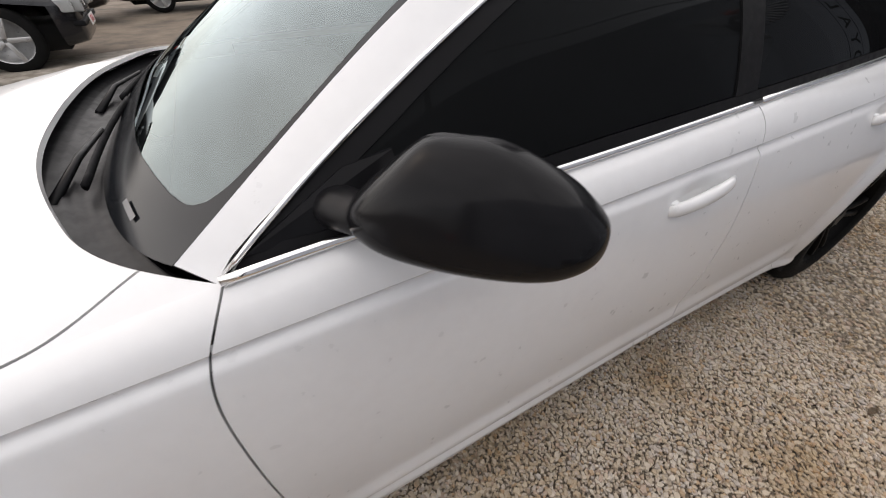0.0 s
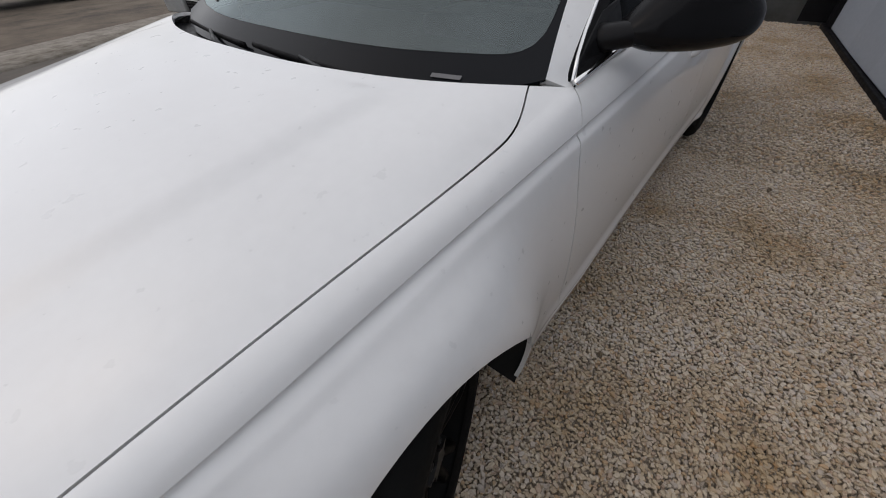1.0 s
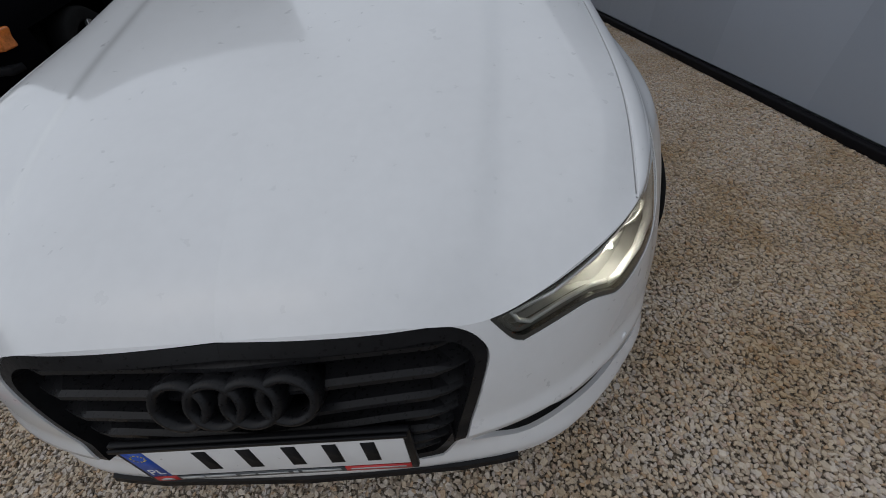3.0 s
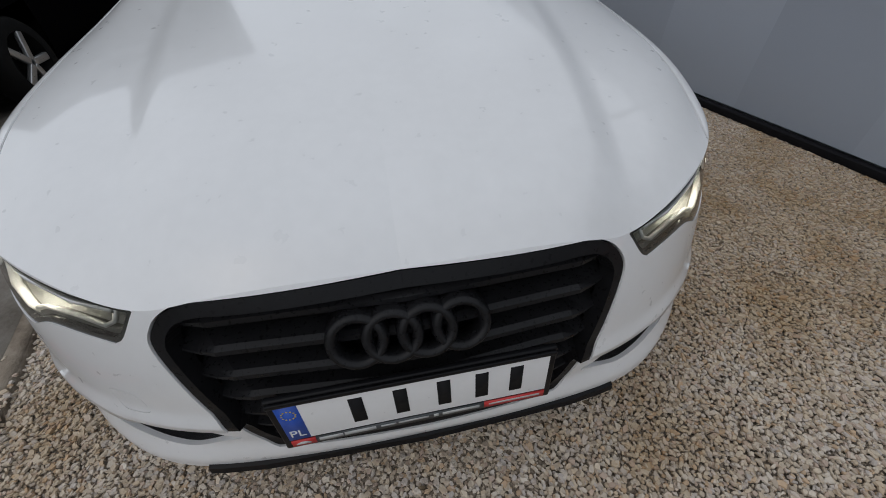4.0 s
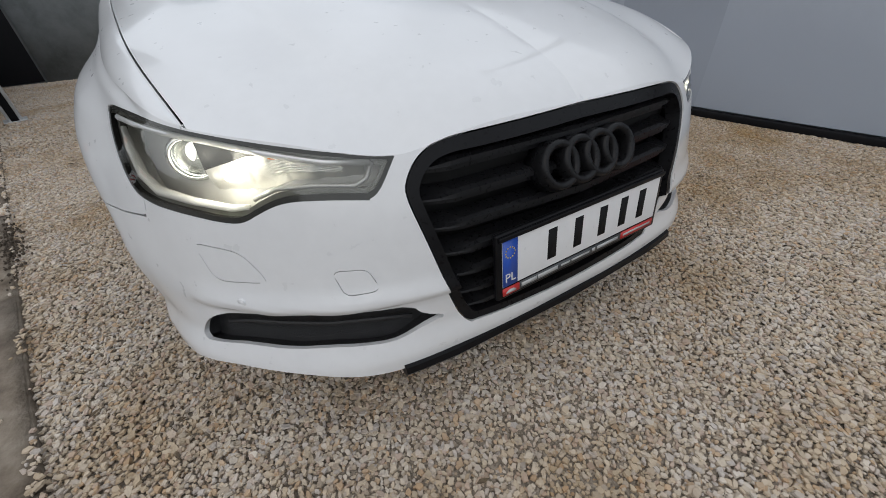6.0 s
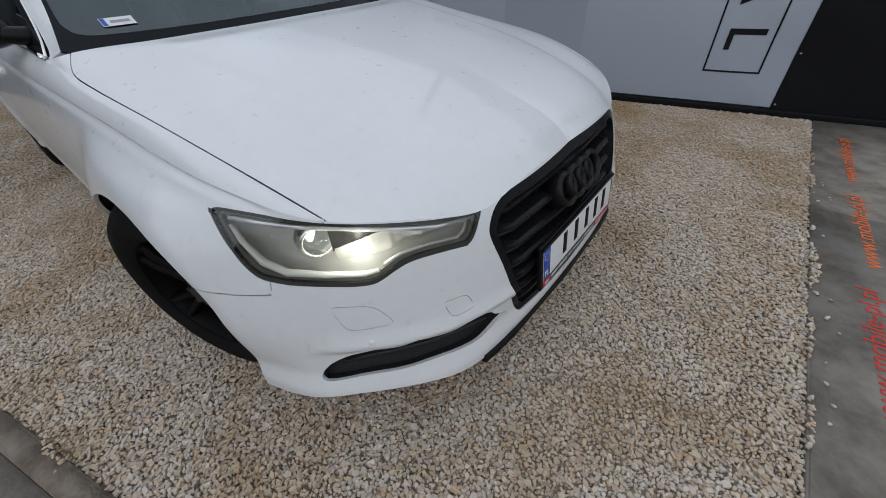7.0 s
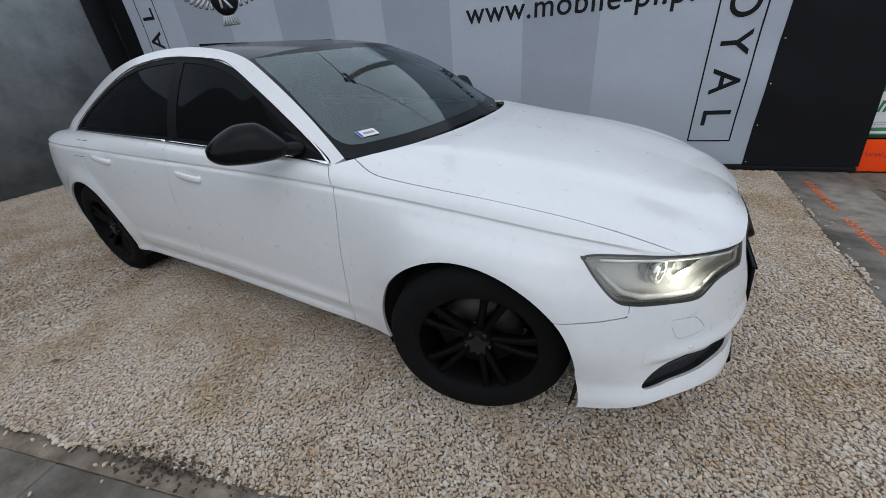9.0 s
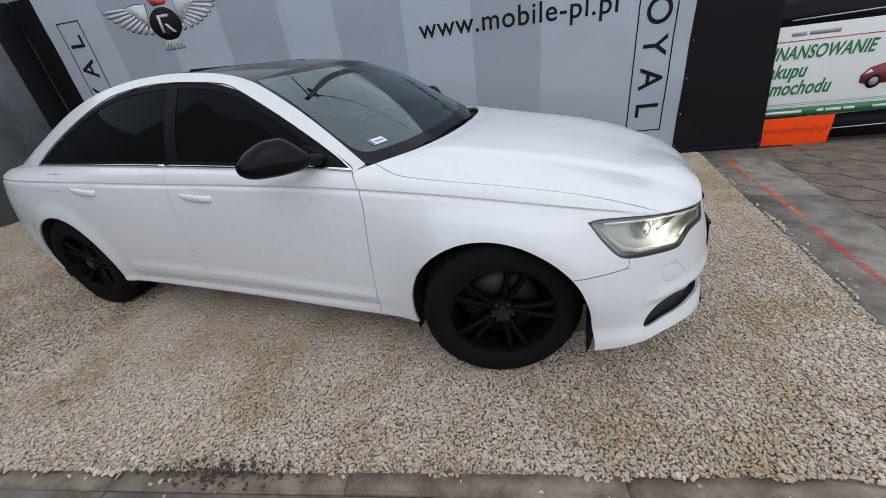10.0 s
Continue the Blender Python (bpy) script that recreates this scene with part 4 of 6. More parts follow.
arc = spline([0, 0.17, 0.33, 0.47, 0.62, 1.0, 1.25, 1.6, 1.98, 2.28, 2.66, 3.05, 3.12], [(-0.612, 0.978), (-0.78, 1.088), (-0.945, 1.184), (-1.10, 1.258), (-1.25, 1.321), (-1.48, 1.382), (-1.80, 1.407), (-2.16, 1.395), (-2.455, 1.336), (-2.79, 1.207), (-3.10, 1.066), (-3.185, 1.026), (-3.205, 1.014)])
pts = [(x, green_y(x, z) + 0.003, z) for x, z in arc(np.linspace(0, 3.12, 60))]
bm = strip(pts, 0.0048)
part("window_chrome", mirrored(bm), CHROME, car, "thin chrome strip round the side windows")
part("window_chrome", bm, CHROME, car)
for x0, x1 in ((-0.606, -1.772), (-1.780, -3.205)):
    xs = np.linspace(x0, x1, 26)
    wy = waist_x(-xs)
    bm = strip([(x, y + 0.005, z + 0.006) for x, (y, z) in zip(xs, wy)], 0.0075, 1.1)
    part("waist_chrome", mirrored(bm), CHROME, car)
    part("waist_chrome", bm, CHROME, car)

SKINPTS = np.concatenate([SIDE.reshape(-1, 3), SHOULDER.reshape(-1, 3)])
# door handles
for hx0, hx1, y, z0, z1 in ((-1.434, -1.652, 0.920, 0.857, 0.875), (-2.392, -2.612, 0.915, 0.880, 0.902)):
    bm, rows = bmesh.new(), []
    for k in range(13):
        u = k / 12
        bow = 0.012 * math.sin(math.pi * min(max(u, 0), 1)) ** 0.5
        th = 0.014 * (0.55 + 0.45 * math.sin(math.pi * u) ** 0.4)
        hh = 0.019 * (0.7 + 0.3 * math.sin(math.pi * u) ** 0.5)
        c = Vector((hx0 + (hx1 - hx0) * u, y - 0.014 + bow, z0 + (z1 - z0) * u))
        rows.append([bm.verts.new(c + Vector((0, th * math.cos(a), hh * math.sin(a)))) for a in np.linspace(0, 2 * math.pi, 12, endpoint=False)])
    for p, q in zip(rows, rows[1:]):
        for j in range(12):
            bm.faces.new((p[j], p[(j + 1) % 12], q[(j + 1) % 12], q[j]))
    bm.faces.new(rows[0]), bm.faces.new(rows[-1][::-1])
    for u in (0.08, 0.92):
        foot = box(hx0 + (hx1 - hx0) * u - 0.012, hx0 + (hx1 - hx0) * u + 0.012, y - 0.05, y - 0.012, z0 - 0.008, z0 + 0.018, 0.004)
        bm = joined(bm, foot)
    bmesh.ops.recalc_face_normals(bm, faces=bm.faces[:])
    part("door_handle", mirrored(bm), WHITE, car, "white pull handle")
    part("door_handle", bm, WHITE, car)

# joints of the fuel flap on the right rear wing
for x0, x1, z in ((-2.905, -2.745, 0.892), (-2.905, -2.745, 0.985)):
    seam = []
    for x in np.linspace(x0, x1, 8):
        near = SKINPTS[np.argmin((SKINPTS[:, 0] - x) ** 2 + (SKINPTS[:, 2] - z) ** 2)]
        seam.append((x, -float(near[1]) - 0.0002, z))
    part("fuel_flap_joint", tube(seam, 0.0014, 6), SEALBLACK, car)

# door mirrors: swept-back housings on a stalk
for sgn in (1, -1):
    bm = bmesh.new()
    bmesh.ops.create_uvsphere(bm, u_segments=64, v_segments=40, radius=1)
    ax = Vector((-0.215, 0.215, 0.015)).normalized()
    fw = Vector((0, 0, 1)).cross(ax).normalized()
    if fw.x < 0:
        fw = -fw
    up = ax.cross(fw)
    if up.z < 0:
        up = -up
    for v in bm.verts:
        a, b, c = v.co
        s = lambda q, e: math.copysign(abs(q) ** e, q)
        a, b, c = s(a, 0.80), s(b, 0.80), s(c, 0.66)
        thick = 0.082 if b > 0 else 0.032
        tall = float(np.interp(a, (-1, -0.85, -0.30, 0.25, 0.75, 1), (0.012, 0.036, 0.092, 0.088, 0.062, 0.035))) if c > 0 else float(np.interp(a, (-1, -0.6, 0, 0.7, 1), (0.040, 0.058, 0.066, 0.066, 0.055)))
        v.co = Vector((-0.897, 0.945, 1.058)) + ax * (0.160 * a) + fw * (thick * b * (1 - 0.25 * max(c, 0))) + up * (tall * c - 0.010 * a * a)
        v.co.y *= sgn
    for _ in range(4):
        bmesh.ops.smooth_vert(bm, verts=bm.verts, factor=0.5, use_axis_x=True, use_axis_y=True, use_axis_z=True)
    bmesh.ops.recalc_face_normals(bm, faces=bm.faces[:])

    def on_cap(f):
        q = f.calc_center_median()
        q = Vector((q.x, q.y * sgn, q.z)) - Vector((-0.897, 0.945, 1.058))
        a, h, b = q.dot(ax) / 0.160, q.dot(up), q.dot(fw)
        return h > -0.034 + 0.050 * max(0.0, a) ** 2 and b > -0.020

    cap = bm.copy()
    bmesh.ops.delete(cap, geom=[f for f in cap.faces if not on_cap(f)], context="FACES")
    bmesh.ops.delete(bm, geom=[f for f in bm.faces if on_cap(f)], context="FACES")
    mirror_part = part("door_mirror", bm, GLOSSBLACK, car, "gloss black door mirror with swept-back satin cap")
    part("mirror_cap", cap, CAPBLACK, mirror_part, "satin black mirror cap")
    gm = Matrix.Translation((-0.905, 0.945, 1.058)) @ Matrix((( ax.x, up.x, -fw.x, 0), (ax.y, up.y, -fw.y, 0), (ax.z, up.z, -fw.z, 0), (0, 0, 0, 1)))
    g = prism([(0.115 * s_ * abs(math.cos(a)) ** 0.7, 0.050 * math.copysign(abs(math.sin(a)) ** 0.7, math.sin(a))) for a in np.linspace(0, 2 * math.pi, 28, endpoint=False) for s_ in (math.copysign(1, math.cos(a)),)], 0.003, Matrix.Translation(-fw * 0.026) @ gm)
    part("mirror_glass", g if sgn > 0 else mirrored(g), CHROME, mirror_part)
    st = tube([(-0.775, 0.795, 1.020), (-0.775, 0.822, 1.026), (-0.790, 0.860, 1.034), (-0.83, 0.905, 1.050)], [0.042, 0.036, 0.033, 0.036], 16, squash=0.8)
    part("mirror_stalk", st if sgn > 0 else mirrored(st), BLACK, car)
    sail = bmesh.new()
    sp = [(-0.640, 0.992), (-0.79, 1.072), (-0.86, 1.085), (-0.875, 1.0)]
    f = sail.faces.new([sail.verts.new((x, green_y(x, z) + 0.002, z)) for x, z in sp])
    r = bmesh.ops.extrude_face_region(sail, geom=[f])
    bmesh.ops.translate(sail, vec=(0, -0.02, 0), verts=[v for v in r["geom"] if isinstance(v, bmesh.types.BMVert)])
    bmesh.ops.recalc_face_normals(sail, faces=sail.faces[:])
    part("mirror_sail", sail if sgn > 0 else mirrored(sail), BLACK, car, smooth=False)

# scuttle panel and wipers
ca = np.linspace(0, 0.94, 41)
front_e = np.concatenate([REAR_EDGE(ca)[:, :1] + 0.03, (0.828 * ca)[:, None], REAR_EDGE(ca)[:, 1:] - 0.028], 1)
low_e = np.stack([-0.425 - 0.130 * (ca / 0.94) ** 3.5, 0.785 * ca / 0.94, 0.950 - 0.012 * ca**2 + 0.030 * ca**6], -1)
cw = np.linspace(0, 1, 15)
COWL = front_e[None] * (1 - cw)[:, None, None] + low_e[None] * cw[:, None, None]
COWL[..., 2] += -0.008 * np.sin(math.pi * cw)[:, None] + 0.0025 * np.sin(cw * 40)[:, None]
whole("scuttle_panel", outward(COWL), BLACK, car, "black plastic scuttle panel", depth=0.01)
for y0, y1, x0, x1 in ((0.44, -0.10, -0.408, -0.428), (-0.12, -0.66, -0.412, -0.492)):
    blade = []
    for u in np.linspace(0, 1, 14):
        y = y0 + (y1 - y0) * u
        blade.append((x0 + (x1 - x0) * u + 0.008 * math.sin(math.pi * u), y, 0.972 - 0.020 * y * y + 0.030 * max(0.0, abs(y) - 0.4)))
    part("wiper_blade", tube(blade, 0.0052, 8, squash=1.6), SEALBLACK, car)
    arm = [(x0 + 0.055, y0 + 0.05, blade[0][2] - 0.018), (x0 + 0.028, y0 + (y1 - y0) * 0.25, blade[3][2] + 0.004), ((x0 + x1) / 2 + 0.012, (y0 + y1) / 2, blade[7][2] + 0.010)]
    part("wiper_arm", tube(arm, [0.009, 0.0065, 0.005], 8), BLACK, car)

# joint between the two glass roof panels
part("roof_joint", box(-1.735, -1.722, -0.50, 0.50, 1.449, 1.4585, 0.002), SEALBLACK, car)
STEELGREY = mat("grey_label", (0.12, 0.12, 0.125), 0.4, vary=0.2, size=40)
sticker = new("windscreen_sticker")
sticker.parent = car
tagged(sticker, "small white windscreen sticker with a blue edge")


def screen_point(y, z, off):
    """A place on the windscreen, pushed out of the glass by off."""
    g = SCREENP[:, :, 1:]
    i = int(np.argmin((g[..., 0] - abs(y)) ** 2 + (g[..., 1] - z) ** 2))
    a, b = np.unravel_index(i, g.shape[:2])
    a, b = min(max(a, 1), 39), min(max(b, 1), 39)
    P, du, dv = SCREENP[a, b], (SCREENP[a, b + 1] - SCREENP[a, b - 1]), (SCREENP[a + 1, b] - SCREENP[a - 1, b])
    k = np.linalg.solve(np.array([du[1:], dv[1:]]).T, np.array([abs(y), z]) - P[1:])
    P = P + du * k[0] + dv * k[1]
    n = np.cross(du, dv)
    n = n / np.linalg.norm(n) * (1 if n[2] > 0 else -1)
    P = P + n * off
    return P[0], math.copysign(P[1], y), P[2]


def decal(y0, y1, z0, z1, off):
    G = np.array([[screen_point(y, z, off) for z in np.linspace(z0, z1, 4)] for y in np.linspace(y0, y1, 6)])
    return outward(G)


part("sticker_sheet", decal(-0.636, -0.542, 1.032, 1.054, 0.0035), PLATEWHITE, sticker)
part("sticker_band", decal(-0.634, -0.621, 1.033, 1.053, 0.0045), PLATEBLUE, sticker)
part("sticker_bar", decal(-0.610, -0.554, 1.039, 1.046, 0.0045), GREYSTRIP, sticker)
part("vin_label", decal(0.552, 0.622, 0.9745, 0.9805, 0.0035), STEELGREY, car)

# cabin
CLOTH = mat("dark_grey_leather", (0.035, 0.036, 0.037), 0.55, vary=0.2, size=12, bump=0.15)
LIGHTGREY = mat("light_roof_lining", (0.38, 0.38, 0.36), 0.9, vary=0.05)
dash = box(-1.15, -0.52, -0.70, 0.70, 0.62, 0.950, 0.05, 3)
part("dashboard", dash, INTERIOR, car)
part("instrument_hood", box(-1.12, -0.86, 0.18, 0.56, 0.93, 1.01, 0.035, 3), INTERIOR, car)
part("cabin_floor", box(-3.45, -0.62, -0.70, 0.70, 0.25, 0.32), INTERIOR, car)
for sgn in (1, -1):
    part("door_lining", box(-3.10, -0.75, sgn * 0.765 - 0.02, sgn * 0.765 + 0.02, 0.35, 0.975, 0.01), INTERIOR, car)
    seat = new("front_seat")
    seat.parent = car
    seat.matrix_local = pose(-1.72, sgn * 0.37, 0.45)
    part("seat_cushion", box(-0.26, 0.26, -0.25, 0.25, -0.08, 0.08, 0.05, 3), CLOTH, seat)
    part("backrest", box(-0.10, 0.08, -0.25, 0.25, 0.0, 0.66, 0.06, 3, pose(-0.28, 0, 0.02, 0, -14, 0)), CLOTH, seat)
    part("headrest", box(-0.05, 0.06, -0.13, 0.13, 0.70, 0.90, 0.045, 3, pose(-0.30, 0, 0.02, 0, -14, 0)), CLOTH, seat)
    for dy in (-0.045, 0.045):
        part("headrest_post", tube([(-0.455, dy, 0.60), (-0.50, dy, 0.76)], 0.006, 8), CHROME, seat)
part("rear_bench", box(-3.05, -2.50, -0.66, 0.66, 0.36, 0.55, 0.06, 3), CLOTH, car)
part("rear_backrest", box(-0.09, 0.09, -0.66, 0.66, 0, 0.62, 0.06, 3, pose(-3.02, 0, 0.48, 0, -20, 0)), CLOTH, car)
part("parcel_shelf", box(-3.60, -3.15, -0.62, 0.62, 0.955, 0.985, 0.01), INTERIOR, car)
wheel_ring = lathe([(0.178 + 0.014 * math.cos(a), 0.014 * math.sin(a)) for a in np.linspace(0, 2 * math.pi, 12, endpoint=False)], 48, "x", close=True)
bmesh.ops.transform(wheel_ring, matrix=pose(-1.22, 0.37, 0.90, 0, 24, 0), verts=wheel_ring.verts)
part("steering_wheel", wheel_ring, INTERIOR, car)
part("steering_hub", box(-1.24, -1.19, 0.22, 0.52, 0.86, 0.93, 0.02, 2), INTERIOR, car)
part("interior_mirror", box(-0.02, 0.02, -0.12, 0.12, -0.032, 0.032, 0.015, 3, pose(-1.16, 0.0, 1.300, 0, -12, -10)), SEALBLACK, car)
part("mirror_mount", tube([(-1.10, 0, 1.352), (-1.125, 0, 1.338), (-1.14, 0, 1.318)], [0.022, 0.018, 0.014], 10), SEALBLACK, car)
lining = ROOF.copy()
lining[..., 2] -= 0.03
lining[..., 1] *= 0.97
whole("roof_lining", sheet(lining), LIGHTGREY, car, depth=0.002)

# underside, wheel housings, tail
part("underbody", box(-3.75, 0.52, -0.60, 0.60, 0.20, 0.70, 0.03), UNDER, car)
part("radiator", box(0.45, 0.70, -0.44, 0.44, 0.22, 0.69, 0.01), UNDER, car)
part("engine_cover", box(-0.55, 0.60, -0.48, 0.48, 0.60, 0.72, 0.02), UNDER, car)
SKIN = SIDE.reshape(-1, 3)


def panel_y(x, z):
    """The outer panel's y at a place on the flank."""
    near = SKIN[np.argmin((SKIN[:, 0] - x) ** 2 + (SKIN[:, 2] - z) ** 2)]
    return max(0.80, float(near[1]) - 0.007)


for x, reach in ((0.0, 1.09), (-2.912, 1.02)):
    for sgn in (1, -1):
        bm, rows = bmesh.new(), []
        for a in np.linspace(-0.35, math.pi + 0.35, 30):
            hx, hz = x + 0.388 * (reach if math.cos(a) > 0 else 1.0) * math.cos(a), 0.335 + 0.388 * math.sin(a)
            rows.append([bm.verts.new((hx, sgn * y, hz)) for y in (0.55, 0.70, panel_y(hx, hz))])
        for p, q in zip(rows, rows[1:]):
            for j in range(2):
                bm.faces.new((p[j], p[j + 1], q[j + 1], q[j]))
        bm.faces.new([r[0] for r in rows])
        part("wheel_housing", bm, UNDER, car)
TAIL = mat("red_tail_lens", (0.35, 0.01, 0.012), 0.15, coat=1.0)
tail_l = piece(lambda x, y, z: np.where(x < -3.3, polygon([(-4.2, 0.92), (-3.62, 0.915), (-3.60, 0.86), (-3.72, 0.80), (-4.2, 0.79)], 1)(x, z), 1.0))
carve(tail_l, lambda x, y, z: y - 0.30)
pair("tail_light", sunk(tail_l, -0.004), TAIL, car, "red tail light", depth=0.008)
part("rear_plate", box(-3.936, -3.928, -0.26, 0.26, 0.62, 0.73, 0.002), PLATEWHITE, car)



# ---- ground ----
def noise_mix(m, colours, scale, detail=8, lo=0.35, hi=0.65):
    """Blends colours by position, over a material's base colour."""
    nt = m.node_tree
    b = nt.nodes["Principled BSDF"]
    geo, n, r = nt.nodes.new("ShaderNodeNewGeometry"), nt.nodes.new("ShaderNodeTexNoise"), nt.nodes.new("ShaderNodeValToRGB")
    n.inputs["Scale"].default_value, n.inputs["Detail"].default_value, n.inputs["Roughness"].default_value = scale, detail, 0.65
    nt.links.new(geo.outputs["Position"], n.inputs["Vector"]), nt.links.new(n.outputs[0], r.inputs[0])
    els = r.color_ramp.elements
    while len(els) < len(colours):
        els.new(0.5)
    for k, c in enumerate(colours):
        els[k].position, els[k].color = lo + (hi - lo) * k / (len(colours) - 1), (*c, 1)
    nt.links.new(r.outputs[0], b.inputs["Base Color"])
    return m


STONE = mat("crushed_limestone", (0.5, 0.45, 0.36), 0.85, bump=0.25, bump_size=220)
nt = STONE.node_tree
geo, ramp, wide, mixn = (nt.nodes.new(k) for k in ("ShaderNodeNewGeometry", "ShaderNodeValToRGB", "ShaderNodeTexNoise", "ShaderNodeMix"))
ramp.color_ramp.interpolation = "CONSTANT"
shades = [(0.460, 0.381, 0.297), (0.559, 0.477, 0.374), (0.593, 0.508, 0.434), (0.547, 0.446, 0.330), (0.622, 0.546, 0.452), (0.513, 0.460, 0.414), (0.585, 0.497, 0.387), (0.640, 0.571, 0.483), (0.553, 0.496, 0.442), (0.572, 0.477, 0.365), (0.513, 0.404, 0.326), (0.610, 0.540, 0.461), (0.537, 0.396, 0.266), (0.597, 0.512, 0.402)]
while len(ramp.color_ramp.elements) < len(shades):
    ramp.color_ramp.elements.new(0.5)
for k, c in enumerate(shades):
    ramp.color_ramp.elements[k].position, ramp.color_ramp.elements[k].color = k / len(shades), (*c, 1)
nt.links.new(geo.outputs["Random Per Island"], ramp.inputs[0])
wide.inputs["Scale"].default_value, wide.inputs["Detail"].default_value = 2.3, 7
nt.links.new(geo.outputs["Position"], wide.inputs["Vector"])
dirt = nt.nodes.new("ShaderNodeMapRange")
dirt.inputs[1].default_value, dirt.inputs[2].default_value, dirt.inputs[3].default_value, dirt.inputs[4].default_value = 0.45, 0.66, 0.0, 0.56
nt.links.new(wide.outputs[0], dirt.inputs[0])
# soil sums the dirt patches and a browner, darker stretch towards the wall
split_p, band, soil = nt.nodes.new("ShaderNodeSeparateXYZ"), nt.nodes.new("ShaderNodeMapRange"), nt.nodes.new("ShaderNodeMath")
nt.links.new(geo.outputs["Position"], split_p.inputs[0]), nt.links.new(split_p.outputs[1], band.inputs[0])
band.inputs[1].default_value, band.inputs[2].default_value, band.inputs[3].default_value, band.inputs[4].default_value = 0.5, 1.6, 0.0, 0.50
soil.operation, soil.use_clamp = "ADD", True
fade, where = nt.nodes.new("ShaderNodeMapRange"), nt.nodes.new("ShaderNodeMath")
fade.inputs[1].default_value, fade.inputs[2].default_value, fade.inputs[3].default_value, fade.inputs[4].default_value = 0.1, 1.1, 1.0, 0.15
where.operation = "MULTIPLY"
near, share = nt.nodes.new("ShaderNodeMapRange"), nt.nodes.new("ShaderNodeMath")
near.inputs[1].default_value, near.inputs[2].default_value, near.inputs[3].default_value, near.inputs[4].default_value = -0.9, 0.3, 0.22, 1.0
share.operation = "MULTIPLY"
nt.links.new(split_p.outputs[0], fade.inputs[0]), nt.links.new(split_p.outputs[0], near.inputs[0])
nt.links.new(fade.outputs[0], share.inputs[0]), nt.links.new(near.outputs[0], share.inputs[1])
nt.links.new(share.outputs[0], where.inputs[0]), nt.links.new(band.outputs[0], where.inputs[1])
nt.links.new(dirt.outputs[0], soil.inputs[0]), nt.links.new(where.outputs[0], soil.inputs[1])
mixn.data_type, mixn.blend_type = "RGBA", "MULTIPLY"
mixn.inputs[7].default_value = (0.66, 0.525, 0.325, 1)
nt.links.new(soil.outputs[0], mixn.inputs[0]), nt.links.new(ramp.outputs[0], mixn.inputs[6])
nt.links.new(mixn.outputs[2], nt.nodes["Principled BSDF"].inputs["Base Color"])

GRAVEL = noise_mix(mat("gravel_fines", (0.4, 0.34, 0.26), 0.95, bump=0.8, bump_size=140), [(0.13, 0.104, 0.078), (0.26, 0.215, 0.165), (0.38, 0.322, 0.252)], 90)
CONCRETE = noise_mix(mat("worn_concrete", (0.3, 0.28, 0.25), 0.85, bump=0.3, bump_size=60), [(0.135, 0.114, 0.090), (0.225, 0.198, 0.165), (0.30, 0.272, 0.235)], 5.0)
KERB = noise_mix(mat("dirty_kerb", (0.3, 0.27, 0.23), 0.9, bump=0.5, bump_size=70), [(0.10, 0.076, 0.054), (0.20, 0.162, 0.122), (0.30, 0.258, 0.205)], 6.0)
DIRT = noise_mix(mat("brown_yard", (0.2, 0.16, 0.12), 0.92, bump=0.5, bump_size=30), [(0.065, 0.052, 0.040), (0.12, 0.094, 0.070), (0.165, 0.132, 0.10)], 1.2)
ASPHALT = noise_mix(mat("old_asphalt", (0.08, 0.075, 0.07), 0.9, bump=0.4, bump_size=80), [(0.08, 0.068, 0.056), (0.12, 0.104, 0.088)], 2.0)
PAVER = noise_mix(mat("brown_paver", (0.22, 0.18, 0.14), 0.9, bump=0.5, bump_size=45), [(0.075, 0.056, 0.040), (0.15, 0.118, 0.088), (0.215, 0.178, 0.138)], 6.0, lo=0.30, hi=0.70)


def flat(points, z):
    bm = bmesh.new()
    bm.faces.new([bm.verts.new((x, y, z)) for x, y in points])
    bm.normal_update()
    if bm.faces[:][0].normal.z < 0:
        bmesh.ops.reverse_faces(bm, faces=bm.faces[:])
    return bm


def slab(points, z0, z1, bevel=0.0):
    bm = flat(points, z1)
    r = bmesh.ops.extrude_face_region(bm, geom=bm.faces[:])
    bmesh.ops.translate(bm, vec=(0, 0, z0 - z1), verts=[v for v in r["geom"] if isinstance(v, bmesh.types.BMVert)])
    bmesh.ops.recalc_face_normals(bm, faces=bm.faces[:])
    if bevel:
        top = [e for e in bm.edges if min(v.co.z for v in e.verts) > z1 - 1e-5]
        bmesh.ops.bevel(bm, geom=top, offset=bevel, segments=2, affect="EDGES")
    return bm


tagged(part("ground", flat([(-400, -400), (400, -400), (400, 400), (-400, 400)], -0.03), DIRT), "brown trodden yard ground", kind="structure")
# the gravel bay is bounded by two kerb lines
KA, KB = Vector((-7.2, -3.33)), Vector((1.735, -0.985))
FA, FB = Vector((1.752, -0.985)), Vector((1.612, 2.90))
tagged(part("gravel_bed", flat([(-7.2, -3.33), (1.735, -0.985), (1.612, 2.93), (-7.2, 1.45)], -0.012), GRAVEL), "fine gravel layer under the loose stones", kind="structure")


def outside(x, y):
    """How far a place lies inside the gravel bay."""
    d1 = (KB - KA).normalized()
    n1 = Vector((-d1.y, d1.x))
    d2 = (FB - FA).normalized()
    n2 = Vector((-d2.y, d2.x))
    a = (x - KA.x) * n1.x + (y - KA.y) * n1.y
    b = (x - FA.x) * n2.x + (y - FA.y) * n2.y
    c = (2.64 + 0.169 * x - y) * 0.986
    return np.minimum(np.minimum(a, b), c)


rng = np.random.default_rng(7)


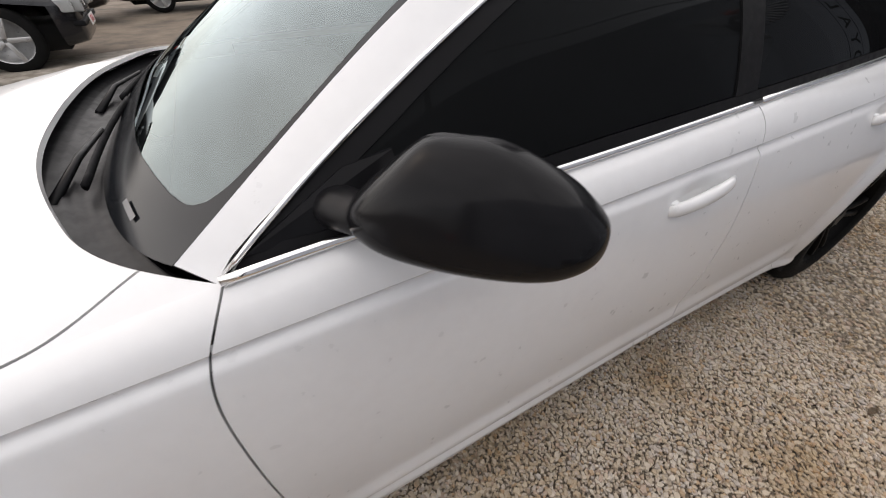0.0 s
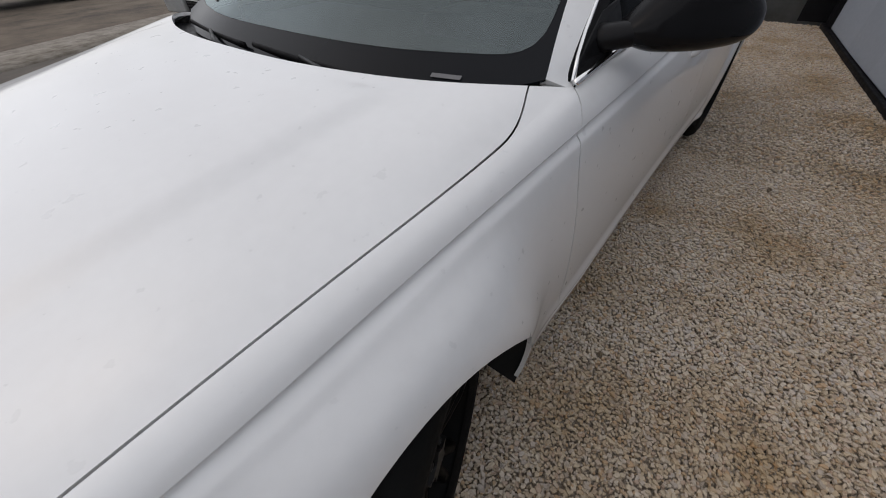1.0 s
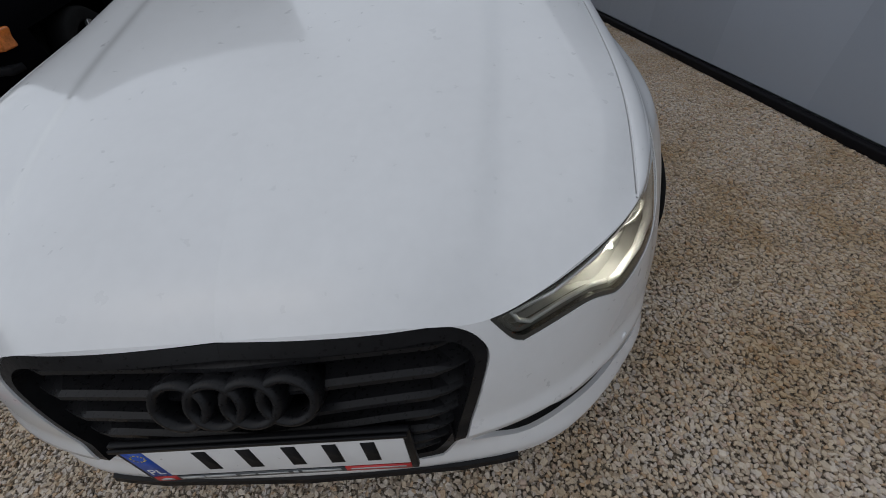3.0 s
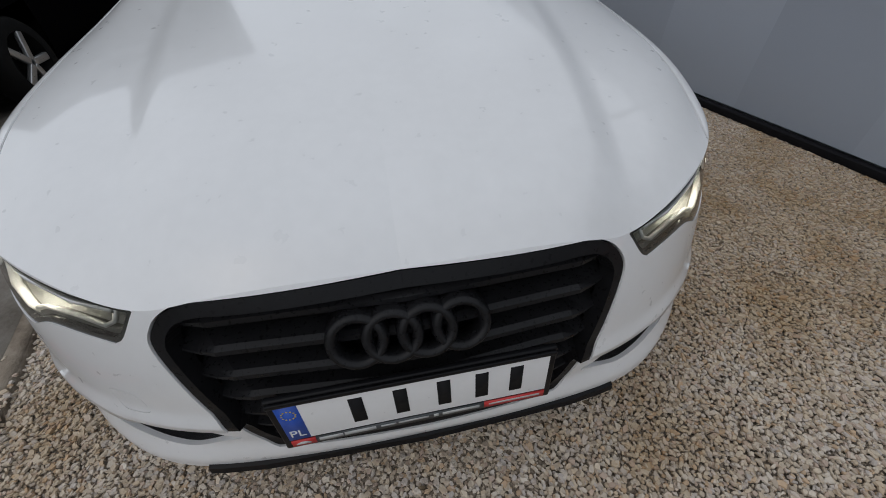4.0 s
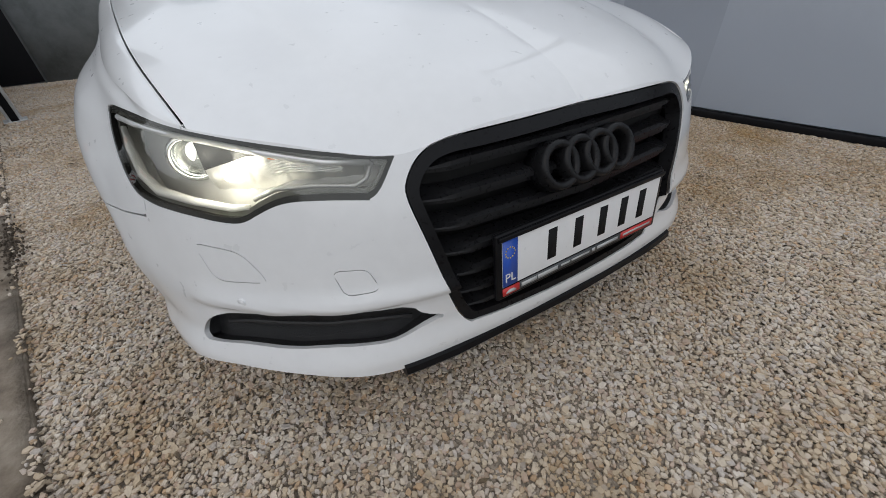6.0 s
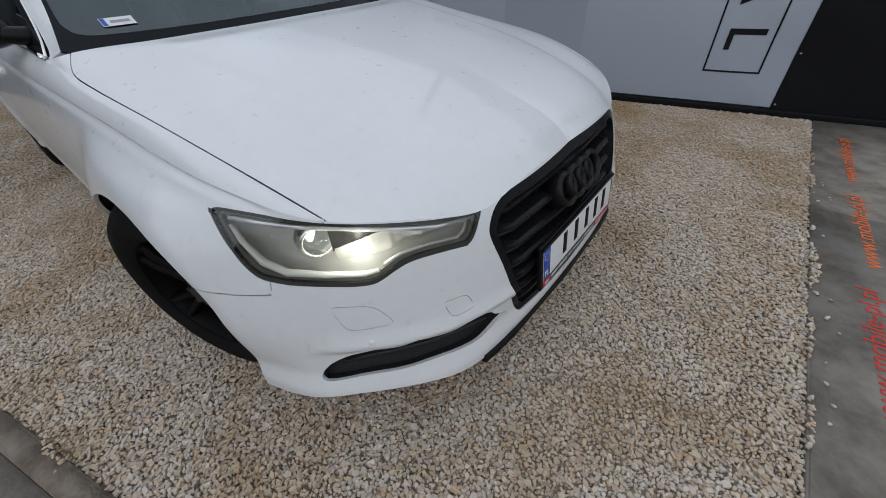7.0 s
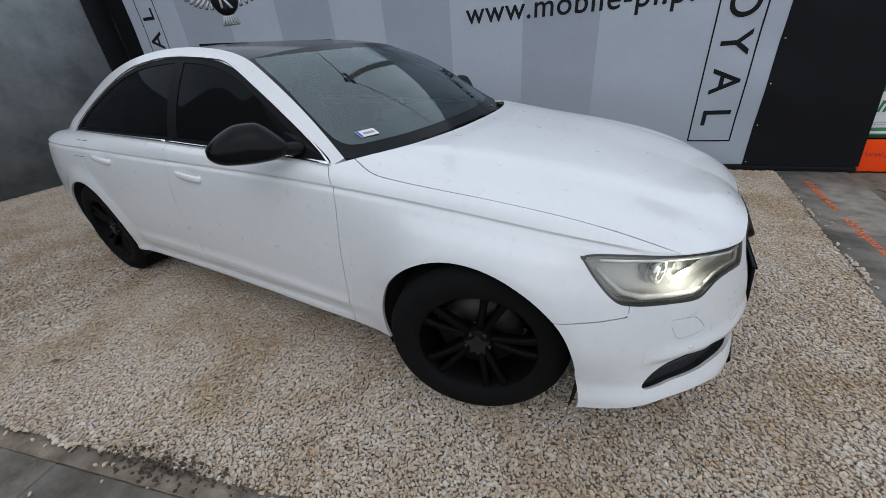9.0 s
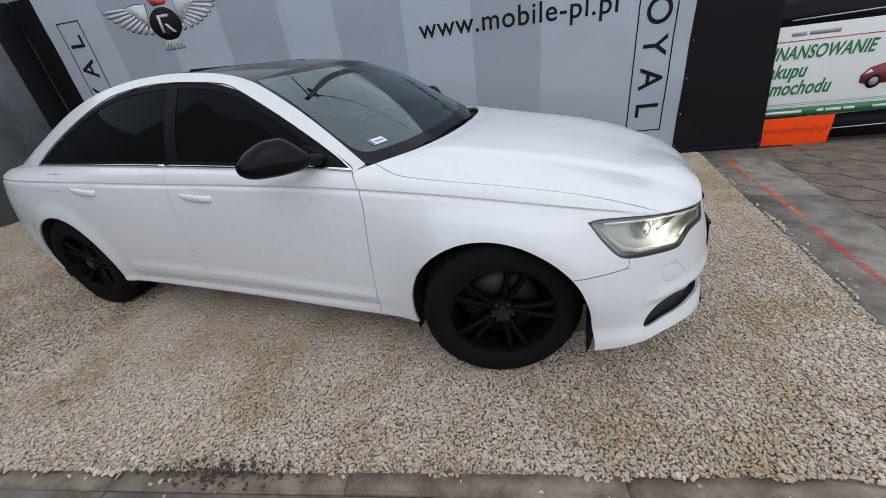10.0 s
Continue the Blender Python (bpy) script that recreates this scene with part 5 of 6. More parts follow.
def loose_stones(count, x0, x1, size, name, label):
    """Crushed stones, each a rough block, as one object."""
    step = math.sqrt((x1 - x0) * 6.4 / count)
    gx_, gy_ = np.meshgrid(np.arange(x0, x1, step), np.arange(-3.4, 3.0, step))
    x, y = gx_.ravel(), gy_.ravel()
    count = len(x)
    x, y = x + rng.uniform(-0.62, 0.62, count) * step, y + rng.uniform(-0.62, 0.62, count) * step
    inside = outside(x, y)
    ragged = 0.022 * np.sin(3.1 * x + 2.3 * y) * np.sin(7.3 * x - 5.1 * y) + 0.012 * np.sin(19 * x + 15 * y)
    stray = (inside < 0.004) & (inside > -0.28) & ((rng.random(count) < 0.010 * np.exp(inside / 0.09)) | ((inside > -ragged) & (rng.random(count) < 0.6))) & (y < 2.2)
    ok = ((inside > 0.004) & ~((np.abs(y) < 0.55) & (x > -3.8) & (x < 0.55))) | stray
    x, y, stray = x[ok], y[ok], stray[ok]
    n = len(x)
    turn = (np.arange(5) * 0.4 * np.pi)[None] + rng.uniform(-0.36, 0.36, (n, 5))
    rim = np.stack([np.cos(turn), np.sin(turn)], -1) * rng.uniform(0.78, 1.16, (n, 5, 1))
    r = size * rng.lognormal(0, 0.26, n).clip(0.5, 1.8)
    wide = np.stack([r * rng.uniform(0.78, 1.22, n), r * rng.uniform(0.55, 0.92, n)], 1)[:, None]
    tall = r * rng.uniform(0.22, 0.42, n)
    v = np.zeros((n, 10, 3))
    v[:, :5, :2] = rim * wide
    v[:, 5:, :2] = rim * wide * rng.uniform(0.70, 0.95, (n, 5, 1))
    v[:, :5, 2] = -tall[:, None]
    v[:, 5:, 2] = tall[:, None] * rng.uniform(0.55, 1.15, (n, 5))
    a, t1, t2 = rng.uniform(0, 2 * np.pi, n), rng.normal(0, 0.20, n), rng.normal(0, 0.20, n)
    v[..., 2] += v[..., 0] * t1[:, None] + v[..., 1] * t2[:, None]
    c, s = np.cos(a)[:, None], np.sin(a)[:, None]
    v = np.stack([v[..., 0] * c - v[..., 1] * s, v[..., 0] * s + v[..., 1] * c, v[..., 2]], -1)
    heap = 0.006 * np.sin(1.7 * x + 0.8 * y) * np.sin(2.3 * y - 0.9 * x)
    v += np.stack([x, y, np.where(stray, 0.016, rng.uniform(-0.010, 0.003, n) + heap)], 1)[:, None]
    quads = np.array([(k, (k + 1) % 5, 5 + (k + 1) % 5, 5 + k) for k in range(5)])
    sides = (quads[None] + 10 * np.arange(n)[:, None, None]).reshape(n, 20)
    tops = np.arange(5, 10)[None] + 10 * np.arange(n)[:, None]
    starts = np.array([0, 4, 8, 12, 16, 20])[None] + 25 * np.arange(n)[:, None]
    me = bpy.data.meshes.new(name)
    me.vertices.add(10 * n), me.loops.add(25 * n), me.polygons.add(6 * n)
    me.vertices.foreach_set("co", v.reshape(-1))
    me.loops.foreach_set("vertex_index", np.concatenate([sides, tops], 1).reshape(-1))
    me.polygons.foreach_set("loop_start", starts.reshape(-1))
    me.update(calc_edges=True)
    me.validate()
    me.polygons.foreach_set("use_smooth", np.zeros(6 * n, bool))
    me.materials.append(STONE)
    return tagged(new(name, me), label, "gravel", kind="stuff")


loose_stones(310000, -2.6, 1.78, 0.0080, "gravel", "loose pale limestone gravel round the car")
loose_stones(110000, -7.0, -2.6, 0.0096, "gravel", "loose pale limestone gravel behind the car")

# crumbled soil along the kerb, where its corner has broken off
SOIL = noise_mix(mat("crumbled_soil", (0.08, 0.06, 0.045), 0.95, bump=0.5, bump_size=150), [(0.035, 0.027, 0.02), (0.08, 0.062, 0.045), (0.14, 0.11, 0.08)], 60)
along, clods = (KB - KA).normalized(), bmesh.new()
for k in range(240):
    q = Vector((-0.93, -1.69)) + along * rng.normal(0, 0.17) + Vector((-along.y, along.x)) * rng.normal(0.0, 0.028)
    r = rng.uniform(0.003, 0.010) * (1.6 if k % 40 == 0 else 1.0)
    bmesh.ops.create_icosphere(clods, subdivisions=1, radius=r, matrix=pose(q.x, q.y, 0.012 + 0.3 * r, rng.uniform(0, 180), rng.uniform(0, 180), 0) @ Matrix.Diagonal((1.0, 0.8, 0.6, 1.0)))
tagged(part("soil_crumbs", clods, SOIL, smooth=False), "dark crumbled soil scattered along the kerb", "soil", kind="stuff")

# dry leaves and twigs lying on the stones
LITTER = noise_mix(mat("dry_leaf", (0.10, 0.07, 0.045), 0.8, bump=0.4, bump_size=120), [(0.045, 0.032, 0.022), (0.12, 0.085, 0.05), (0.20, 0.15, 0.09)], 30)
bm = bmesh.new()
spots = [(-0.757, 1.075, 0.016), (-2.35, 1.42, 0.03), (-1.45, 1.30, 0.012), (-0.32, -1.31, 0.022), (0.37, -0.95, 0.015), (-2.14, -1.64, 0.03), (1.35, 1.86, 0.018), (0.96, -0.03, 0.014), (0.53, -1.01, 0.012), (1.27, -0.28, 0.012)]
spots += [(rng.uniform(-6.5, 1.5), rng.uniform(-2.6, 2.4), rng.uniform(0.006, 0.018)) for k in range(150)]
for x, y, r in spots:
    if outside(np.array([x]), np.array([y]))[0] < 0.05 or (abs(y) < 0.9 and -3.8 < x < 0.8):
        continue
    a, tall = rng.uniform(0, 2 * np.pi), rng.uniform(0.004, 0.009)
    c, s = math.cos(a), math.sin(a)
    pts = [(-1.0, 0.0, 0.3), (-0.3, 0.38, 0.8), (0.45, 0.30, 0.6), (1.1, 0.0, 0.2), (0.4, -0.34, 0.9), (-0.35, -0.30, 0.5)]
    top = [bm.verts.new((x + r * (u * c - w * s), y + r * (u * s + w * c), tall + 0.3 * r * h)) for u, w, h in pts]
    low_ring = [bm.verts.new((v.co.x, v.co.y, v.co.z - 0.0015)) for v in top]
    bm.faces.new(top), bm.faces.new(low_ring[::-1])
    for k in range(6):
        bm.faces.new((top[k], low_ring[k], low_ring[(k + 1) % 6], top[(k + 1) % 6]))
bmesh.ops.recalc_face_normals(bm, faces=bm.faces[:])
tagged(part("dry_leaves", bm, LITTER, smooth=False), "small dry brown leaves scattered on the gravel", "leaves", kind="stuff")

# kerb stones along both edges
kerb = thing("kerb", "low weathered concrete kerb beside the gravel", "kerb", kind="structure")
d = (KB - KA).normalized()
nrm = Vector((d.y, -d.x))
length = (KB - KA).length
for k in range(int(length) + 1):
    a, b = KA + d * (k + 0.004), KA + d * min(k + 0.996, length)
    if (b - a).length < 0.05:
        continue
    lift = 0.006 * math.sin(k * 2.1)
    part("kerb_stone", slab([a[:], b[:], (b + nrm * 0.075)[:], (a + nrm * 0.075)[:]], -0.06, 0.010 + lift, 0.006), KERB, kerb)

slab_out = thing("pavement", "grey concrete pavement slabs with worn edges", "pavement", kind="structure")
for k in range(-1, 5):
    a, b = KA + d * (k * 2.0 + 0.006) + nrm * 0.079, KA + d * min(k * 2.0 + 1.994, length) + nrm * 0.079
    if (b - a).length > 0.3:
        part("slab", slab([a[:], b[:], (b + nrm * 1.55)[:], (a + nrm * 1.55)[:]], -0.08, 0.004 - 0.002 * (k % 2), 0.006), CONCRETE, slab_out)
df = (FB - FA).normalized()
nf = Vector((df.y, -df.x))
for k, (u0, u1) in enumerate(((-1.75, 0.50), (0.51, 2.45), (2.46, 4.05))):
    a, b = FA + df * u0, FA + df * u1
    part("slab", slab([a[:], b[:], (b + nf * 0.56)[:], (a + nf * 0.56)[:]], -0.08, 0.006 + 0.002 * (k % 2), 0.006), CONCRETE, slab_out)

# hexagonal pavers beyond the front strip
pavers = thing("paver_field", "worn brown hexagonal pavers with dark joints", "paving", kind="structure")
part("joint_sand", flat([(2.08, -2.7), (7.5, -2.7), (7.5, 3.9), (2.08, 3.0)], -0.006), PAVER, pavers)
R = 0.19
hexa = slab([((R - 0.003) * math.cos(math.pi / 3 * q), (R - 0.003) * math.sin(math.pi / 3 * q)) for q in range(6)], -0.05, 0.0, 0.006)
hex_me = mesh_of("paver", hexa, PAVER, smooth=False)
for i in range(13):
    for j in range(17):
        x, y = 2.42 + i * 1.5 * R, -2.4 + (j + 0.5 * (i % 2)) * math.sqrt(3) * R
        if y > 3.05 or x < 2.36:
            continue
        o = new("paver", hex_me)
        o.parent = pavers
        o.matrix_local = pose(x, y, random.uniform(-0.006, 0.002), random.uniform(-0.8, 0.8), random.uniform(-0.8, 0.8), 0)

tagged(part("road_band", slab([(-9.0, -8.75), (6.0, -4.35), (6.0, -5.55), (-9.0, -9.95)], -0.05, 0.004, 0.01), CONCRETE), "pale concrete band across the yard", "paving", kind="structure")
tagged(part("asphalt", slab([(-9.0, -6.2), (6.0, -1.9), (6.0, -4.33), (-9.0, -8.73)], -0.05, -0.012, 0.01), ASPHALT), "dark old asphalt lane", "road", kind="structure")

# sprayed web address on the slabs
ORANGE = mat("orange_spray", (0.75, 0.16, 0.04), 0.8, vary=0.25, size=30)
REDSPRAY = mat("red_spray", (0.55, 0.05, 0.035), 0.8, vary=0.25, size=30)
SPRAY = (((1.805, 2.24), (1.785, 2.60), ORANGE), ((1.862, 1.37), (1.832, 1.74), ORANGE), ((1.885, 0.51), (1.865, 0.86), REDSPRAY))
for (cx, cy), (ex, ey), m_ in SPRAY:
    yaw = math.degrees(math.atan2(ey - cy, ex - cx))
    tagged(lettering("sprayed_text", "www.mobile-pl.pl", 0.098, m_, pose(cx, cy, 0.0095, 0, 0, yaw), depth=0.0006), "sprayed web address on the concrete", "lettering")
kyaw = math.degrees(math.atan2(d.y, d.x))
for u in (5.05, 6.55, 8.15):
    p = KA + d * u + nrm * 0.215
    tagged(lettering("sprayed_text", "www.mobile-pl.pl", 0.105, REDSPRAY, pose(p.x, p.y, 0.0072, 0, 0, kyaw), depth=0.0006), "red sprayed web address on the concrete", "lettering")



# ---- walls, banner, signs ----
WALL = pose(0, 2.64, 0, 0, 0, math.degrees(math.atan(0.169)))
CLOTH_LIGHT = mat("pale_grey_banner", (0.39, 0.425, 0.487), 0.55, vary=0.05, size=3, bump=0.08, bump_size=9)
CLOTH_DARK = mat("mid_grey_banner", (0.305, 0.335, 0.39), 0.55, vary=0.05, size=3, bump=0.08, bump_size=9)
CLOTH_BLACK = mat("black_banner", (0.006, 0.006, 0.0075), 0.6, spec=0.15, vary=0.2, size=3, bump=0.1, bump_size=12)


def fading(m, colour, z0, z1):
    """Lets a print fade into one colour towards its lower edge."""
    nt = m.node_tree
    base = nt.nodes["Principled BSDF"].inputs["Base Color"]
    source = base.links[0].from_socket
    geo, cut, rise, mix = (nt.nodes.new(k) for k in ("ShaderNodeNewGeometry", "ShaderNodeSeparateXYZ", "ShaderNodeMapRange", "ShaderNodeMix"))
    rise.interpolation_type = "SMOOTHSTEP"
    rise.inputs[1].default_value, rise.inputs[2].default_value = z0, z1
    mix.data_type = "RGBA"
    mix.inputs[6].default_value = (*colour, 1)
    nt.links.new(geo.outputs["Position"], cut.inputs[0]), nt.links.new(cut.outputs[2], rise.inputs[0])
    nt.links.new(rise.outputs[0], mix.inputs[0]), nt.links.new(source, mix.inputs[7]), nt.links.new(mix.outputs[2], base)


fading(CLOTH_LIGHT, (0.335, 0.372, 0.43), 0.25, 1.15)
fading(CLOTH_DARK, (0.315, 0.350, 0.405), 0.25, 1.15)
PLASTER = noise_mix(mat("grey_plaster", (0.21, 0.23, 0.24), 0.9, bump=0.35, bump_size=40), [(0.12, 0.134, 0.14), (0.18, 0.197, 0.205), (0.225, 0.242, 0.25)], 2.2)
STEEL = mat("galvanised_post", (0.55, 0.56, 0.56), 0.4, metal=0.3, vary=0.15, size=15)
WALLTOP = 2.62


def fold(u, z):
    """How far the hanging cloth stands out from the wall."""
    low = np.clip((z - 0.06) / (WALLTOP - 0.06), 0, 1)
    tug = 0.006 * np.exp(-((u - 1.1) ** 2) / 0.5) * np.sin(5.5 * u + 8.5 * z) ** 3
    return 0.006 * np.sin(u * 2.1 + 0.7 * z + 0.3) + 0.004 * np.sin(u * 5.3 - 2.2 * z) * low + 0.003 * np.sin(9 * z + u) + tug


def cloth(u0, u1, z0, z1, off, lean=0.0):
    """A hanging sheet with slight folds, in the wall's plane."""
    nu, nz = max(3, int((u1 - u0) / 0.05)), max(3, int((z1 - z0) / 0.05))
    U, V = np.meshgrid(np.linspace(u0, u1, nu), np.linspace(z0, z1, nz), indexing="ij")
    U = u0 + (U - u0) * (1 - lean * V)
    W = off - fold(U, V)
    b = sheet(np.stack([U, W, V], -1))
    lay = b.verts.layers.float_vector["smooth_normal"]
    n = np.array([v[lay] for v in b.verts])
    if n[:, 1].mean() > 0:
        bmesh.ops.reverse_faces(b, faces=b.faces[:])
        for v in b.verts:
            v[lay] = -Vector(v[lay])
    rot = WALL.to_3x3()
    for v in b.verts:
        v.co = WALL @ v.co
        v[lay] = rot @ Vector(v[lay])
    return b


tagged(part("wall_north", box(-7.3, 1.78, 0.045, 0.20, -0.05, WALLTOP, m=WALL), PLASTER), "grey boundary wall behind the banner", "wall", kind="structure")
tagged(part("wall_west", slab([(-6.80, -2.60), (-7.02, 1.75), (-7.40, 1.75), (-7.15, -2.60)], -0.05, 3.1), PLASTER), "grey plastered boundary wall", "wall", kind="structure")
# utility pole and its two lines in the street behind the wall, mirrored in the windscreen
POLE = mat("weathered_concrete_pole", (0.22, 0.215, 0.205), 0.85, vary=0.2, size=3, bump=0.2)
pole = thing("utility_pole", "tapered grey concrete utility pole behind the wall", "utility pole")
shaft = bmesh.new()
bmesh.ops.create_cone(shaft, cap_ends=True, segments=20, radius1=0.17, radius2=0.105, depth=8.45)
bmesh.ops.translate(shaft, vec=(-3.03, 5.96, 4.20), verts=shaft.verts)
part("shaft", shaft, POLE, pole)
part("cross_arm", box(-3.38, -2.68, 5.90, 6.02, 8.12, 8.22, 0.01), POLE, pole)
part("insulator", box(-3.13, -2.93, 5.86, 6.06, 8.36, 8.56, 0.02), SEALBLACK, pole)
for far in ((-17.0, 6.4, 8.5), (8.5, 20.6, 7.6)):
    span = [(-3.03 + (far[0] + 3.03) * u, 5.96 + (far[1] - 5.96) * u, 8.43 + (far[2] - 8.43) * u - 1.1 * u * (1 - u)) for u in np.linspace(0, 1, 16)]
    part("power_line", tube(span, 0.024, 6), SEALBLACK, pole)
tagged(part("wall_hall", box(-7.15, -6.80, -9.5, -2.605, -0.05, 5.6), PLASTER), "tall grey wall of the neighbouring hall", "wall", kind="structure")
# the hall's shaded inside is put in as a black sheet
hall_dark = thing("dark_hall_sheet", "black sheet standing in for the shaded hall beside the gate", "tarpaulin")
U, V = np.meshgrid(np.linspace(-9.4, -2.62, 90), np.linspace(0.02, 5.55, 50), indexing="ij")
part("hall_dark_panel", flange(sheet(np.stack([-6.74 + 0.02 * np.sin(U * 3.1 + 0.4 * V) + 0.012 * np.sin(U * 7.7 - V), U, V], -1), flip=False), 0.004), CLOTH_BLACK, hall_dark)
banner = thing("banner", "grey striped advertising banner with black edges and dark lettering", "banner")
edges = [-6.66, -5.68, -4.82, -4.02, -3.22, -2.53, -1.72, -0.93, -0.18, 1.345]
for k, (a, b) in enumerate(zip(edges, edges[1:])):
    part("banner_stripe", cloth(a, b, 0.06, WALLTOP, 0.012), CLOTH_DARK if k % 2 else CLOTH_LIGHT, banner)
part("banner_edge", cloth(1.345, 2.28, 0.05, WALLTOP, 0.009, 0.11), CLOTH_BLACK, banner, "black end of the banner")
part("banner_edge", cloth(-7.02, -6.66, 0.05, WALLTOP, 0.009), CLOTH_BLACK, banner)
part("banner_edge", box(-0.016, 0.006, -0.28, 0.02, 0.04, WALLTOP, 0.004, m=pose(-6.985, 1.475, 0, 0, 0, 3)), CLOTH_BLACK, banner, "black end of the banner folded round the corner")
part("banner_hem", box(-7.0, 2.25, -0.028, 0.02, 0.0, 0.050, 0.008, m=WALL), CLOTH_BLACK, banner)
for z in (0.09, 0.45, 0.82, 1.19, 1.56, 1.93, 2.30):
    part("eyelet", box(1.362, 1.372, -0.014, -0.008, z - 0.005, z + 0.005, 0.002, m=WALL), STEEL, banner)


def on_wall(u, z, off=-0.012, turn=0.0):
    return WALL @ pose(u, off, z, 90, 0, 0) @ pose(0, 0, 0, 0, 0, turn)


def drape(ob):
    """Lays a printed piece onto the folds of the banner."""
    back = WALL.inverted()
    for v in ob.data.vertices:
        q = back @ v.co
        q.y -= float(fold(q.x, q.z))
        v.co = WALL @ q
    return ob


drape(lettering("web_address", "www.mobile-pl.pl", 0.280, INK, on_wall(-0.46, 1.625, 0.009), banner, 0.0008, spacing=1.08, weight=0.008))
for word_u, z_mid, turn in ((0.995, 1.18, -90), (-6.255, 1.41, 90)):
    for k, letter in enumerate("ROYAL"):
        drape(lettering("upright_letter", letter, 0.335, INK, on_wall(word_u, z_mid + 0.325 * (2 - k) * (1 if turn < 0 else -1), 0.009, turn), banner, 0.0008, weight=0.010))
    for a, b, c, e in ((-0.19, -0.177, -0.89, 0.89), (0.177, 0.19, -0.89, 0.89), (-0.19, 0.19, -0.89, -0.877), (-0.19, 0.19, 0.877, 0.89)):
        part("word_border", flange(cloth(word_u + a, word_u + b, z_mid + c, z_mid + e, 0.009), 0.001), INK, banner)
# winged badge as plain shapes
bu, bz = -4.79, 2.10
m_, m_low, m_top = on_wall(bu, bz, 0.008), on_wall(bu, bz, 0.0095), on_wall(bu, bz, 0.0055)
BADGEWHITE = mat("badge_white", (0.55, 0.57, 0.60), 0.5)
BADGERED = mat("badge_red", (0.45, 0.05, 0.04), 0.5)


def printed(name, pts, place, material, thick=0.0008):
    area = sum(a[0] * b[1] - b[0] * a[1] for a, b in zip(pts, pts[1:] + pts[:1]))
    drape(part(name, prism(pts if area > 0 else pts[::-1], thick, place), material, banner))


def grown(pts, by):
    """A convex outline pushed out from its middle."""
    c = np.mean(pts, 0)
    return [tuple(np.array(p) + (np.array(p) - c) / np.linalg.norm(np.array(p) - c) * by) for p in pts]


RX, RY = 0.225, 0.178
printed("badge_disc", [(RX * math.cos(a), RY * math.sin(a)) for a in np.linspace(0, 2 * math.pi, 40, endpoint=False)], on_wall(bu, bz, 0.007), INK)
printed("badge_bar", [(-0.09, -0.09), (-0.05, -0.09), (-0.05, 0.10), (-0.09, 0.10)], m_top, BADGEWHITE)
printed("badge_bar", [(-0.045, 0.07), (0.07, 0.07), (0.08, 0.10), (-0.045, 0.10)], m_top, BADGEWHITE)
printed("badge_bar", [(-0.02, 0.0), (0.02, 0.0), (0.12, -0.10), (0.07, -0.10)], m_top, BADGEWHITE)
printed("badge_crown", [(-0.09, 0.20), (0.09, 0.20), (0.15, 0.28), (0.07, 0.26), (0, 0.31), (-0.07, 0.26), (-0.15, 0.28)], m_, BADGERED)
tips = spline(np.linspace(0, 1, 5), [(0.86, 0.215), (0.75, 0.10), (0.61, 0.01), (0.46, -0.05), (0.25, -0.09)])
for sgn in (1, -1):
    cover = [(0.205, 0.235), (0.36, 0.245), (0.53, 0.225), (0.42, 0.13), (0.33, 0.05), (0.235, -0.02)]
    cover = [(sgn * u, w) for u, w in cover]
    printed("badge_wing", grown(cover, 0.010), m_low, INK)
    printed("badge_wing", cover, m_, BADGEWHITE)
    for k in range(9):
        f = k / 8
        root = np.array((0.50 - 0.26 * f, 0.215 - 0.235 * f))
        tip = tips(f)
        along = (tip - root) / np.linalg.norm(tip - root)
        side = np.array((-along[1], along[0])) * 0.019
        pts = [root - side * 0.6, root + (tip - root) * 0.85 - side, tip - along * 0.005 - side * 0.3, tip - along * 0.005 + side * 0.5, root + (tip - root) * 0.85 + side, root + side * 0.6]
        pts = [(sgn * q[0], q[1]) for q in pts]
        printed("badge_feather", grown(pts, 0.011), m_low, INK)
        printed("badge_feather_fill", pts, m_, BADGEWHITE)
    for k in range(4):
        f = 0.15 + 0.25 * k
        a, b = np.array((0.215 + 0.25 * (1 - f), 0.235 - 0.2 * f)), np.array((0.47 - 0.22 * f, 0.165 - 0.17 * f))
        printed("badge_line", [(sgn * a[0], a[1]), (sgn * b[0], b[1]), (sgn * b[0], b[1] - 0.008), (sgn * a[0], a[1] - 0.008)], m_top, INK)
for k in range(6):
    u = -0.085 + 0.034 * k
    pts = [(u - 0.013, -0.17), (u + 0.013, -0.17), (1.5 * u + 0.018, -0.275), (1.5 * u, -0.285), (1.5 * u - 0.018, -0.275)]
    printed("badge_tail", grown(pts, 0.008), m_low, INK)
    printed("badge_tail", pts, m_, BADGEWHITE)

# finance board and orange sheet on the fence beyond the banner
BOARD = mat("white_board", (0.74, 0.75, 0.74), 0.5, vary=0.03)
GREEN_INK = mat("green_ink", (0.03, 0.17, 0.06), 0.5)
FLUO = mat("fluorescent_orange", (0.92, 0.075, 0.008), 0.75, spec=0.1, vary=0.12, size=9)
FLUOTEXT = mat("faded_orange_text", (0.45, 0.03, 0.01), 0.6)
board = thing("advert_board", "white finance advert board with green slogan and footer", "sign")
OFF = 0.05
part("board_sheet", box(1.75, 4.1, OFF, OFF + 0.015, 0.315, 1.20, 0.002, m=WALL), BOARD, board)
part("board_footer", box(1.75, 4.1, OFF - 0.004, OFF, 0.315, 0.405, m=WALL), GREEN_INK, board)
part("board_line", box(1.75, 4.1, OFF - 0.003, OFF, 1.058, 1.066, m=WALL), RED, board)
